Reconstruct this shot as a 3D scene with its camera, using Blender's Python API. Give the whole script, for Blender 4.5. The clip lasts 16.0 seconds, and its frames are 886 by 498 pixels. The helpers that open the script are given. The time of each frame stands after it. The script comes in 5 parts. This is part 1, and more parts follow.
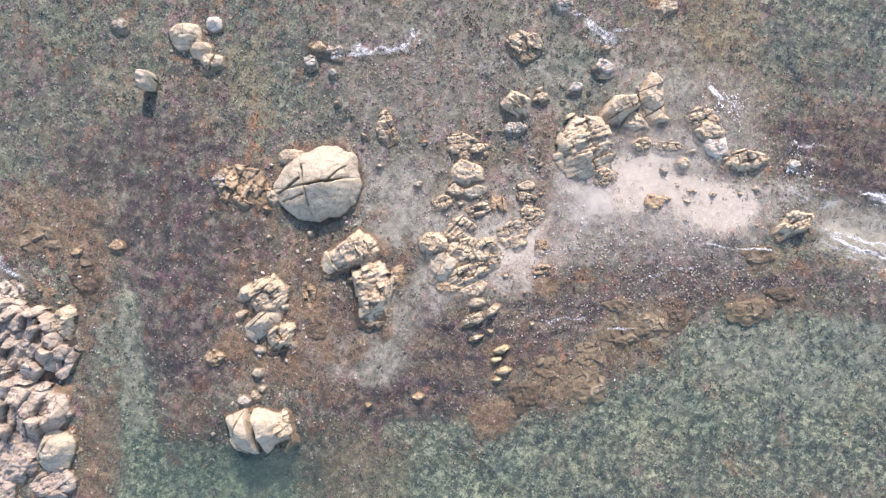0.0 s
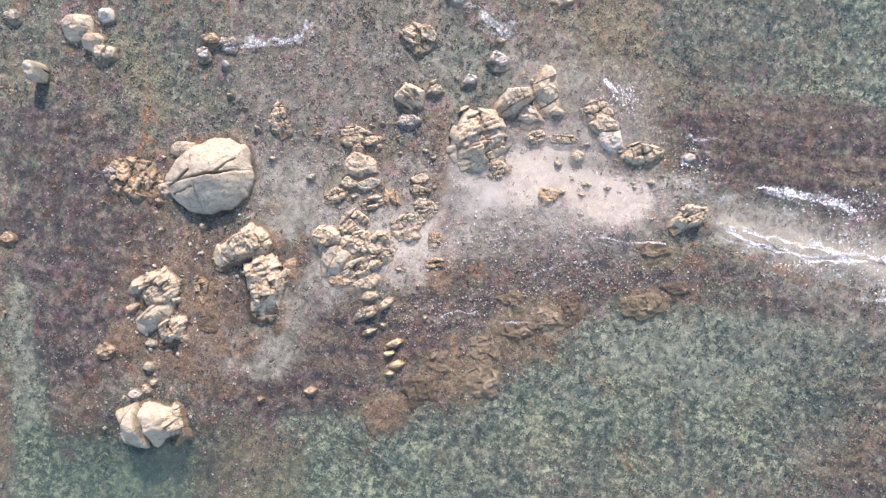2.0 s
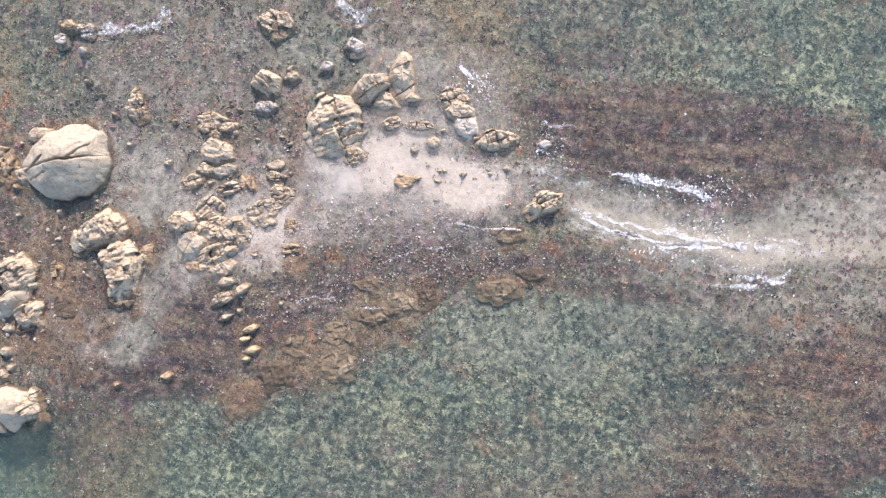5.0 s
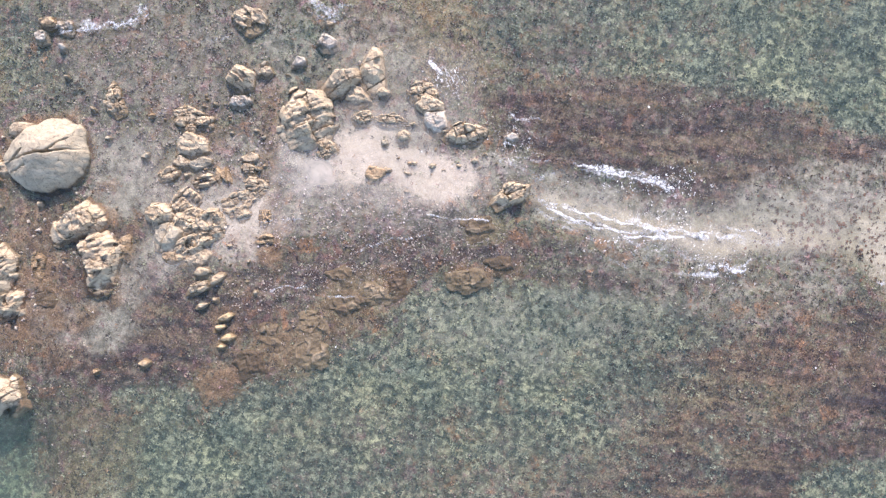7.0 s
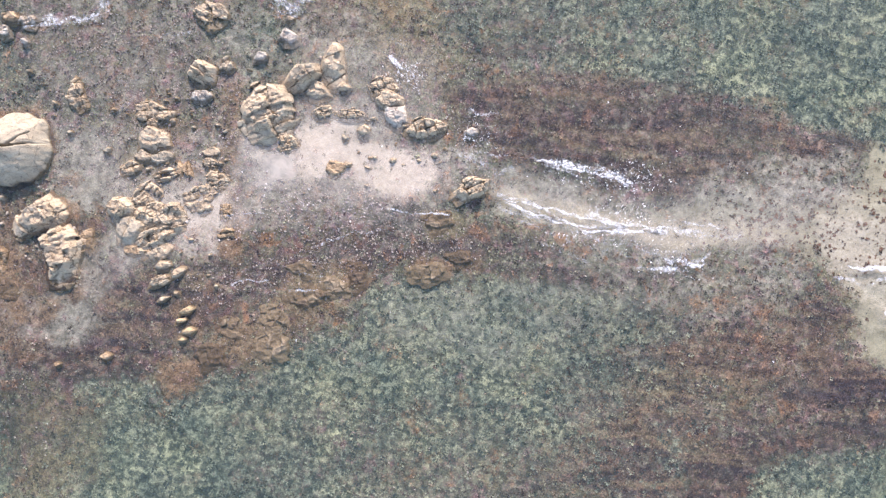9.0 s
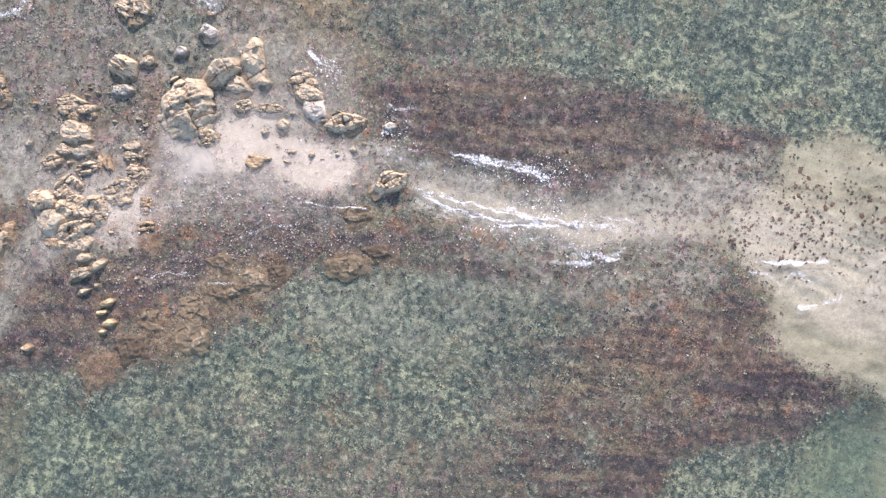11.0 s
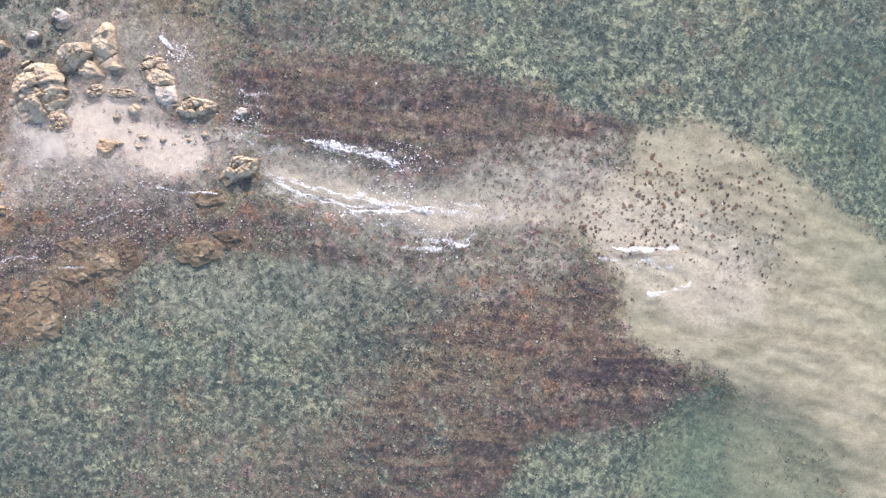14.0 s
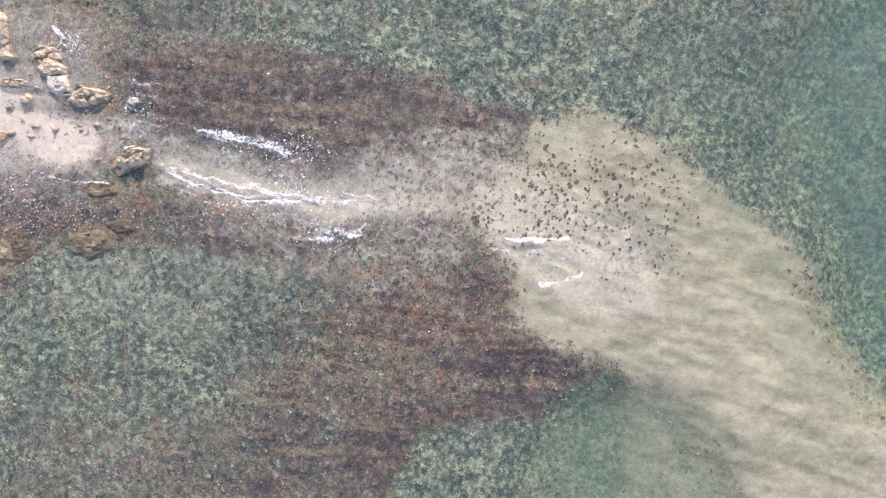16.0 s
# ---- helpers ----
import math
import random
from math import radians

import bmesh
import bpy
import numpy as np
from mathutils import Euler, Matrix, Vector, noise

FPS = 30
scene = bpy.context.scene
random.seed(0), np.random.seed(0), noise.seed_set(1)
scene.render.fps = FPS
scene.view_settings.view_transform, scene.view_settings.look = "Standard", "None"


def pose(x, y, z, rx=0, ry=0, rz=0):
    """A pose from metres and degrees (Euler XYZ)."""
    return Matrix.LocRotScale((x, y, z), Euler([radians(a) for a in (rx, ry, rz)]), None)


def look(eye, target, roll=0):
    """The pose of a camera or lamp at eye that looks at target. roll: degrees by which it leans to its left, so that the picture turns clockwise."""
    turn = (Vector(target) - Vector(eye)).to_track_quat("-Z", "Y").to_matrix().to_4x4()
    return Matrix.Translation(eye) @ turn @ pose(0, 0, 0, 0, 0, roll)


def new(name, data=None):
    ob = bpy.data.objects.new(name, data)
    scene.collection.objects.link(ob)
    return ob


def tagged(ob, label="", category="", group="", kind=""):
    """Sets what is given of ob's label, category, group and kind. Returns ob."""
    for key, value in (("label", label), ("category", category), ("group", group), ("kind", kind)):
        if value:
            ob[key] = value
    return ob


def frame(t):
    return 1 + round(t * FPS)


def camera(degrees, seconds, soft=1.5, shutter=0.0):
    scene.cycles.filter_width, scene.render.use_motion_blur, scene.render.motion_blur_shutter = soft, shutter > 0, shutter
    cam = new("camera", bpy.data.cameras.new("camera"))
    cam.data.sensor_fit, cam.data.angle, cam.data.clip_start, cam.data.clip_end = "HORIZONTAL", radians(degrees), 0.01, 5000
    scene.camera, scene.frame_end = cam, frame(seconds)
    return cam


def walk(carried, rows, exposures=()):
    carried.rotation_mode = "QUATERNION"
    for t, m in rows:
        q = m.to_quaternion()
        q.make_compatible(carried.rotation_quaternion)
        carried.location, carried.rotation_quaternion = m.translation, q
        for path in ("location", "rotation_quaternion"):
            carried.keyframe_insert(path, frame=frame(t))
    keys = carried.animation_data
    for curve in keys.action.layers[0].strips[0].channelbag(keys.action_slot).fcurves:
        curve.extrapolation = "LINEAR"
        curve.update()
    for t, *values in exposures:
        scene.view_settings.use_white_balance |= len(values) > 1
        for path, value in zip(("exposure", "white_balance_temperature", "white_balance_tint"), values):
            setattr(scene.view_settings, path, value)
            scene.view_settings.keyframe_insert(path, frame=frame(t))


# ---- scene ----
cam = camera(72.75, 16.0, soft=1.4)
PATH = [
    (0, 0.177, 0.014, 38.178, 0.485, 0.115, 2.248),
    (0.5, 1.807, -0.041, 38.081, 0.505, 0.069, 2.289),
    (1, 3.465, -0.090, 38.020, 0.519, 0.035, 2.285),
    (1.5, 5.206, -0.136, 37.968, 0.530, 0.012, 2.340),
    (2, 6.879, -0.178, 37.934, 0.536, -0.003, 2.374),
    (2.5, 8.634, -0.220, 37.910, 0.540, -0.011, 2.405),
    (3, 10.468, -0.277, 37.893, 0.540, -0.012, 2.383),
    (3.5, 12.271, -0.333, 37.913, 0.539, -0.010, 2.447),
    (4, 13.834, -0.403, 37.927, 0.536, -0.003, 2.418),
    (4.5, 15.112, -0.528, 37.954, 0.532, 0.005, 2.465),
    (4.7, 15.512, -0.588, 37.985, 0.531, 0.008, 2.450),
    (6.8, 17.930, -1.190, 39.085, 0.507, 0.052, 2.288),
    (7, 18.044, -1.237, 39.109, 0.505, 0.055, 2.284),
    (7.5, 18.447, -1.326, 39.078, 0.499, 0.062, 2.297),
    (8, 19.058, -1.398, 39.121, 0.493, 0.066, 2.316),
    (8.2, 19.275, -1.420, 39.140, 0.491, 0.067, 2.322),
    (10.3, 24.080, -1.615, 39.670, 0.467, 0.058, 2.470),
    (10.5, 24.620, -1.631, 39.685, 0.464, 0.056, 2.480),
    (11, 26.102, -1.671, 39.684, 0.456, 0.047, 2.535),
    (11.5, 27.645, -1.765, 39.733, 0.448, 0.038, 2.543),
    (12, 29.244, -1.839, 39.755, 0.437, 0.027, 2.594),
    (12.5, 30.894, -1.888, 39.755, 0.425, 0.017, 2.646),
    (13, 32.563, -1.982, 39.770, 0.410, 0.007, 2.655),
    (13.5, 34.284, -2.063, 39.778, 0.392, -0.002, 2.692),
    (14, 35.976, -2.121, 39.755, 0.370, -0.009, 2.727),
    (14.5, 37.740, -2.178, 39.766, 0.344, -0.012, 2.753),
    (15, 39.516, -2.234, 39.736, 0.313, -0.010, 2.778),
    (15.5, 41.313, -2.295, 39.744, 0.275, -0.003, 2.754),
    (16, 43.157, -2.315, 39.771, 0.231, 0.011, 2.834),
]
walk(cam, [(t, pose(*row)) for t, *row in PATH], [(0, 1.56, 6350, 16.5), (16, 1.56, 6350, 16.5)])

# ---- world and sun ----
world = bpy.data.worlds.new("sky")
scene.world = world
world.use_nodes = True
wn = world.node_tree.nodes
sky = wn.new("ShaderNodeTexSky")
sky.sky_type, sky.sun_disc = "NISHITA", False
SUN_UP, SUN_EAST = 35.0, 4.0
sky.sun_elevation, sky.sun_rotation = radians(SUN_UP), radians(SUN_EAST)
world.node_tree.links.new(sky.outputs["Color"], wn["Background"].inputs["Color"])
wn["Background"].inputs["Strength"].default_value = 0.15
sun = new("sun", bpy.data.lights.new("sun", "SUN"))
sun.data.energy, sun.data.angle, sun.data.color = 2.3, radians(3.0), (1.0, 0.88, 0.82)
sun.matrix_world = look((60 * math.sin(radians(SUN_EAST)), 60 * math.cos(radians(SUN_EAST)), 60 * math.tan(radians(SUN_UP))), (0, 0, 0))


# ---- noise and zones ----
def lattice(ix, iy, seed):
    h = (ix.astype(np.int64) * 374761393 + iy.astype(np.int64) * 668265263 + seed * 974634777) & 0xFFFFFFFF
    h = ((h ^ (h >> 13)) * 1274126177) & 0xFFFFFFFF
    return ((h ^ (h >> 16)) & 0xFFFF) / 65535.0


def grain(x, y, seed=0):
    ix, iy = np.floor(x), np.floor(y)
    fx, fy = x - ix, y - iy
    fx, fy = fx * fx * (3 - 2 * fx), fy * fy * (3 - 2 * fy)
    a, b = lattice(ix, iy, seed), lattice(ix + 1, iy, seed)
    c, d = lattice(ix, iy + 1, seed), lattice(ix + 1, iy + 1, seed)
    return (a + (b - a) * fx) * (1 - fy) + (c + (d - c) * fx) * fy


def fbm(x, y, seed=0, octaves=4):
    """Layered noise, about -1 to 1."""
    total, size, norm = 0, 1.0, 0
    for k in range(octaves):
        total = total + size * (grain(x * 2 ** k + 13.7 * k, y * 2 ** k - 7.1 * k, seed + k) * 2 - 1)
        norm += size
        size *= 0.55
    return total / norm


def smooth(a, b, v):
    t = np.clip((v - a) / (b - a), 0, 1)
    return t * t * (3 - 2 * t)


ZONES = []
KINDS = ("mussel_and_shade", "brown", "green", "olive", "rust", "gravel", "silt", "sand")
EXTRA = ("deep", "shoal", "cobble", "milk")
WEST, SOUTH, CELL = -34.0, -27.0, 0.15
MAP_X, MAP_Y = np.arange(WEST, 78.0, CELL), np.arange(SOUTH, 27.0, CELL)


def zone(layer, strength, soft, rough, *corners):
    """A patch of one kind of seabed: its share, the width and the raggedness of its edge, and its corners."""
    ZONES.append((layer, strength, soft, rough, corners))


def inside(x, y, corners):
    """Distance to the edge of a patch, positive within."""
    px, py = corners[0::2], corners[1::2]
    best, odd = np.full(x.shape, 1e9), np.zeros(x.shape, bool)
    for k in range(len(px)):
        ax, ay, bx, by = px[k - 1], py[k - 1], px[k], py[k]
        ex, ey = bx - ax, by - ay
        t = np.clip(((x - ax) * ex + (y - ay) * ey) / (ex * ex + ey * ey + 1e-9), 0, 1)
        best = np.minimum(best, (x - ax - t * ex) ** 2 + (y - ay - t * ey) ** 2)
        if ay != by:
            odd ^= ((ay > y) != (by > y)) & (x < ax + (y - ay) * ex / ey)
    return np.sqrt(best) * np.where(odd, 1, -1)


def chart():
    """The share of each kind of seabed over the map; later patches lie over earlier ones."""
    x, y = np.meshgrid(MAP_X, MAP_Y)
    drift_x = fbm(x / 2.1, y / 2.1, 11) + 0.5 * fbm(x / 0.55, y / 0.55, 17, 3)
    drift_y = fbm(x / 2.1, y / 2.1, 23) + 0.5 * fbm(x / 0.55, y / 0.55, 29, 3)
    out = {k: np.zeros(x.shape) for k in KINDS + EXTRA}
    gaps = {k: np.clip(1.02 + 1.7 * fbm(x / 1.3, y / 0.95, 200 + 9 * i, 4), 0, 1) for i, k in enumerate(KINDS[:6])}
    for layer, strength, soft, rough, corners in ZONES:
        pad = soft + 1.6 * rough + 0.5
        i0, i1 = np.searchsorted(MAP_X, (min(corners[0::2]) - pad, max(corners[0::2]) + pad))
        j0, j1 = np.searchsorted(MAP_Y, (min(corners[1::2]) - pad, max(corners[1::2]) + pad))
        at = (slice(j0, j1), slice(i0, i1))
        if i1 <= i0 or j1 <= j0:
            continue
        w = strength * smooth(-soft, soft, inside(x[at] + rough * drift_x[at], y[at] + rough * drift_y[at], corners))
        if layer in gaps:
            torn = min(rough / 0.9, 1)
            w = w * (1 - torn + torn * gaps[layer][at])
        if layer in EXTRA:
            out[layer][at] += w - out[layer][at] * w
            continue
        for k in KINDS:
            out[k][at] *= 1 - w
        if layer != "reef":
            out[layer][at] += w
    # brown is streaked to imitate the shade of small waves
    out["brown"] *= np.clip(0.9 + 0.7 * fbm(x / 4.0, (y + 0.12 * x) / 0.7, 83, 3), 0, 1)
    for k in ("green", "deep", "silt"):
        out[k + "_basin"] = softened(out[k], 9)
    return out


def softened(a, n):
    """Twice averaged over n cells to each side."""
    for axis in (0, 1, 0, 1):
        pad = [(0, 0), (0, 0)]
        pad[axis] = (n + 1, n)
        c = np.cumsum(np.pad(a, pad, "edge"), axis)
        a = (np.take(c, range(2 * n + 1, c.shape[axis]), axis) - np.take(c, range(0, c.shape[axis] - 2 * n - 1), axis)) / (2 * n + 1)
    return a


# reef in the north-west
zone("green", .3, 2, 1.4, -29.0, 17.4, -17.8, 17.8, -18.2, 10.9, -19.8, 6.5, -21.2, 3.5, -30.6, 3.1, -31.2, 17.3)
zone("mussel_and_shade", .4, 1.2, 1, -31.0, 12.9, -23.0, 12.1, -22.1, 8.9, -25.2, 5.9, -30.7, 6.8)
zone("mussel_and_shade", .85, 1.1, 1, -24.9, 7.0, -16.7, 8.4, -12.9, 6.0, -11.4, 3.5, -11.2, 0.3, -13.0, -1.6, -12.7, -7.3, -15.9, -9.3, -18.8, -8.3, -20.3, -2.6, -21.7, -0.1, -25.5, 3.3)
zone("brown", .35, 1.8, 1, -10.9, 18.1, 5.7, 18.7, 6.2, 7.5, 2.6, 5.5, -3.2, 7.5, -6.8, 7.3, -10.6, 10.1)
zone("green", .45, 1.2, 1, -14.5, 17.2, -9.3, 14.5, -9.9, 11.2, -6.6, 10.6, -6.9, 8.1, -11.2, 7.5, -13.9, 11.0)
zone("olive", .75, .7, .8, -14.5, 12.1, -11.8, 13.3, -10.6, 10.8, -11.6, 9.0, -13.8, 8.9)
zone("olive", .35, .6, .6, -22.6, 11.4, -20.4, 12.2, -19.9, 8.3, -22.1, 7.8)
zone("olive", .4, .7, .8, 3.0, 15.7, 5.8, 16.2, 5.9, 14.0, 3.8, 13.5)
zone("green", .45, .8, .8, 4.5, 12.8, 9.2, 13.4, 9.7, 10.1, 6.8, 9.3, 5.0, 10.7)
zone("brown", .5, .6, .8, -18.2, 10.9, -14.2, 10.7, -14.1, 8.9, -17.4, 8.4)
zone("rust", .35, .8, 1, 11.3, 15.3, 20.2, 19.3, 25.2, 19.5, 20.3, 14.9, 20.6, 8.8, 16.6, 9.1, 14.7, 12.1, 11.0, 12.7)
zone("olive", .5, .5, .4, 14.5, 16.1, 19.8, 19.2, 20.3, 14.9, 20.5, 8.8, 16.9, 9.2, 15.0, 12.5)
zone("gravel", .35, 1.2, 1.2, -8.7, 18.1, 7.2, 18.8, 6.9, 7.9, -1.0, 6.8, -6.8, 7.3)
zone("gravel", .4, .6, .9, 7.6, 9.0, 11.1, 11.3, 16.2, 10.4, 19.5, 7.6, 18.5, 6.1, 10.9, 6.2)
zone("gravel", .4, .8, .9, 5.2, 14.3, 15.3, 14.7, 15.8, 9.7, 11.1, 10.6, 5.8, 8.2)
# meadow in the north-east
zone("green", .96, .6, .8, 19.4, 24.6, 20.1, 12.2, 24.3, 11.3, 29.2, 10.6, 32.6, 9.8, 36.4, 9.0, 41.7, 8.2, 45.2, 7.4, 49.3, 7.0, 53.1, 7.2, 55.8, 6.0, 58.8, 4.5, 62.3, 2.6, 65.8, 0.5, 67.8, -2.4, 70.3, -6.4, 74.2, -11.1, 83.6, -10.6, 81.9, 27.7)
zone("reef", .45, .8, .8, 19.9, 15.6, 24.8, 15.8, 28.7, 12.2, 29.2, 10.6, 24.3, 11.3, 20.1, 12.2)
# meadow in the south
zone("green", .95, .5, .7, 15.5, -4.0, 17.7, -3.2, 19.2, -3.5, 22.6, -3.0, 25.2, -3.0, 28.6, -3.6, 32.8, -4.0, 37.3, -5.3, 39.3, -8.2, 38.4, -12.7, 37.1, -17.4, 36.6, -23.6, -4.4, -25.5, -5.0, -14.7, -1.3, -12.3, 0.9, -11.8, 2.8, -12.5, 5.4, -11.6, 7.6, -10.4, 10.2, -9.9, 10.8, -8.0, 12.7, -7.2, 14.9, -6.7, 15.6, -5.5)
zone("green", .8, .6, .8, -2.9, -9.8, 0.3, -9.5, 2.9, -11.8, 4.7, -10.2, 8.3, -10.1, 11.8, -8.2, 14.1, -21.0, -2.4, -21.6)
zone("gravel", .38, 1, 1, 16.6, -3.6, 23.0, -3.0, 29.7, -3.4, 32.9, -5.9, 25.5, -8.8, 17.2, -7.3)
zone("reef", .35, 1, 1, 16.0, -14.5, 30.9, -13.8, 30.6, -23.9, 12.7, -24.7)
zone("olive", .45, 1.2, 1.2, -7.4, -13.6, -6.1, -10.7, -3.5, -11.7, -2.4, -21.6, -7.1, -21.8)
zone("rust", .3, .6, .8, -7.5, -12.9, -3.2, -12.0, -2.7, -14.8, -7.4, -15.4)
zone("green", .8, .8, .8, -20.4, -9.8, -18.3, -11.9, -13.2, -12.9, -8.9, -12.8, -7.4, -21.8, -20.0, -22.3)
zone("mussel_and_shade", .4, 1, 1, 19.9, 18.1, 31.1, 18.6, 29.5, 12.7, 22.4, 11.3, 20.2, 12.3)
# reddish band north of the spit
zone("brown", .95, .6, .7, 20.1, 8.1, 20.8, 9.4, 25.5, 10.6, 32.9, 10.7, 38.5, 9.6, 44.1, 8.0, 49.7, 6.9, 46.4, 5.5, 41.3, 4.9, 38.0, 3.6, 33.6, 3.5, 29.5, 4.2, 25.7, 5.6, 22.0, 6.5)
zone("brown", .75, .9, .9, 22.9, 7.8, 30.0, 8.9, 37.2, 7.8, 47.0, 7.1, 48.6, 6.2, 43.4, 5.4, 38.2, 4.4, 36.7, 2.8, 28.4, 2.8, 24.2, 4.8)
zone("mussel_and_shade", .4, .8, .9, 20.8, 9.3, 25.5, 10.4, 32.9, 10.5, 38.5, 9.4, 44.1, 7.8, 41.3, 5.3, 33.6, 3.8, 29.5, 4.6, 22.0, 6.5)
# wave shadows painted on the seabed: five narrow dark strips
zone("mussel_and_shade", .85, .12, .2, 27.8, 8.2, 33.0, 8.6, 38.2, 9.3, 38.6, 8.7, 33.0, 8.0, 27.9, 7.8)
zone("mussel_and_shade", .85, .12, .2, 23.1, 7.0, 25.7, 6.7, 29.4, 5.7, 32.8, 4.6, 32.4, 4.1, 29.1, 4.9, 25.3, 6.2)
zone("mussel_and_shade", .5, .15, .3, 21.6, 12.2, 29.5, 12.9, 34.9, 12.6, 29.5, 11.9, 22.4, 11.5)
zone("mussel_and_shade", .4, .15, .3, 26.0, 10.0, 36.8, 10.8, 36.8, 10.1, 26.0, 9.5)
zone("mussel_and_shade", .8, .12, .2, 32.4, 4.2, 38.7, 4.0, 38.7, 3.6, 32.5, 3.5)
zone("olive", .5, .15, .2, 26.0, 7.4, 29.4, 6.2, 35.0, 5.4, 35.0, 4.9, 29.1, 5.7, 25.7, 6.9)
zone("rust", .5, .2, .3, 24.8, 9.6, 27.8, 9.7, 32.2, 9.3, 32.3, 8.8, 27.4, 9.0, 24.5, 9.0)
# the spit's pale lane
zone("gravel", .75, .6, .7, 23.2, 4.2, 25.8, 4.6, 29.5, 3.7, 34.0, 2.7, 38.7, 3.5, 42.4, 4.2, 47.9, 4.4, 48.1, 0.3, 42.6, -0.1, 35.2, -0.2, 28.9, 0.1, 23.7, 1.2)
zone("silt", .55, .7, .8, 24.0, 2.9, 29.6, 2.1, 34.4, 1.8, 40.6, 3.2, 46.5, 2.9, 46.6, 0.3, 35.2, -0.2, 28.9, 0.1, 24.4, 1.2)
zone("mussel_and_shade", .3, .8, .9, 25.9, -0.2, 33.3, -0.2, 44.4, -0.5, 44.5, -2.0, 35.3, -2.4, 27.9, -2.7, 24.5, -1.7)
zone("gravel", .5, .8, 1, 26.0, -0.5, 44.4, -0.2, 44.2, -4.2, 35.4, -5.3, 29.0, -4.1)
zone("silt", .95, .4, .4, 23.4, 3.1, 28.5, 2.5, 33.0, 1.2, 36.1, 0.9, 39.8, 1.4, 43.2, 1.3, 43.3, -0.2, 39.9, -0.3, 35.4, -0.7, 32.0, 0.2, 28.5, 1.3, 24.7, 2.2)
zone("gravel", .6, .6, 1, 38.9, 5.2, 43.3, 5.9, 47.9, 6.1, 49.7, 5.7, 45.4, 2.9, 40.5, 2.6, 37.4, 3.6)
zone("gravel", .5, .8, 1.2, 34.5, 2.3, 38.2, 3.3, 43.5, 3.2, 45.4, 1.8, 37.6, 1.0)
# brown meadow in the south-east
zone("brown", .5, 3.2, 1.4, 30.0, -5.8, 40.1, -4.1, 38.9, -25.2, 20.5, -26.1, 25.6, -15.8, 29.1, -10.3)
zone("brown", .78, 2.8, 1.4, 34.9, -5.5, 45.7, -3.5, 46.9, -5.7, 48.0, -11.6, 40.8, -17.6, 35.9, -25.4, 26.2, -25.8, 30.6, -17.0, 32.9, -10.1)
zone("brown", .97, .4, .9, 42.4, -5.2, 45.7, -3.5, 47.8, -4.9, 48.1, -6.4, 50.0, -7.8, 53.5, -9.3, 53.2, -11.4, 50.3, -13.0, 47.3, -12.8, 44.3, -13.5, 42.1, -15.3, 40.8, -17.6, 38.9, -25.2, 32.9, -25.5, 37.0, -17.1, 40.4, -9.8)
zone("mussel_and_shade", .55, .6, .8, 42.7, -11.9, 50.2, -11.0, 53.2, -11.0, 50.3, -13.2, 44.3, -13.9, 42.2, -15.7, 40.4, -18.4, 38.8, -23.3, 35.0, -23.5, 37.7, -15.9)
zone("mussel_and_shade", .7, .25, .4, 39.9, -7.2, 46.6, -7.4, 49.3, -8.2, 46.3, -8.4, 40.3, -8.2)
zone("rust", .35, .7, .8, 35.0, -7.0, 46.9, -4.9, 49.3, -7.8, 40.4, -10.1, 35.1, -10.4)
zone("olive", .3, .5, .9, 32.0, -8.7, 37.3, -8.4, 42.6, -9.7, 40.4, -11.3, 32.9, -10.9)
zone("mussel_and_shade", .6, .8, .8, -19.0, -4.7, -12.7, -7.3, -13.2, -12.4, -17.9, -12.9)
zone("mussel_and_shade", .3, 2, 1, 6.6, -11.4, 17.9, -10.9, 25.4, -11.3, 28.6, -15.6, 26.2, -25.8, 7.4, -26.8)
# sand in the east
zone("silt", 1.0, .6, .85, 49.3, 6.8, 53.1, 7.2, 55.7, 6.2, 58.8, 4.7, 62.3, 2.8, 65.8, 0.5, 67.8, -2.0, 70.2, -5.7, 74.2, -11.1, 80.2, -17.5, 80.5, -25.0, 66.7, -25.7, 64.4, -17.7, 61.6, -14.3, 58.1, -11.1, 55.0, -9.8, 53.5, -9.1, 50.0, -7.4, 47.9, -5.1, 47.6, -3.4, 46.4, -2.0, 43.6, -0.2, 42.8, 0.9, 45.4, 2.9, 47.9, 4.1)
zone("sand", .6, .8, .8, 45.0, 2.1, 51.1, 2.0, 54.9, -0.0, 57.3, -1.8, 57.5, -5.9, 53.3, -6.1, 48.3, -3.7, 45.6, -1.2)
zone("gravel", .5, .8, 1, 52.6, 1.7, 57.9, 0.9, 58.8, -2.5, 54.3, -2.7)
zone("olive", .4, .25, .3, 66.2, -0.6, 67.8, -2.0, 70.2, -5.7, 74.2, -11.1, 75.9, -14.0, 72.8, -12.7, 69.6, -7.6, 66.7, -3.2)
zone("green", .95, .35, .6, 52.5, -11.4, 54.6, -10.0, 55.8, -11.3, 56.0, -14.6, 55.4, -17.7, 54.7, -26.3, 38.2, -27.1, 40.8, -17.6, 42.1, -15.3, 44.3, -13.7, 48.1, -13.3, 50.3, -13.4)
zone("silt", .35, .4, .5, 50.4, -14.3, 53.9, -11.0, 55.8, -11.3, 56.2, -16.9, 54.7, -26.3, 48.7, -26.6, 49.4, -18.3)
zone("silt", .8, .5, .5, 55.8, -10.9, 58.5, -11.1, 61.6, -14.3, 64.4, -18.0, 64.8, -25.8, 54.7, -26.3, 56.1, -17.2)
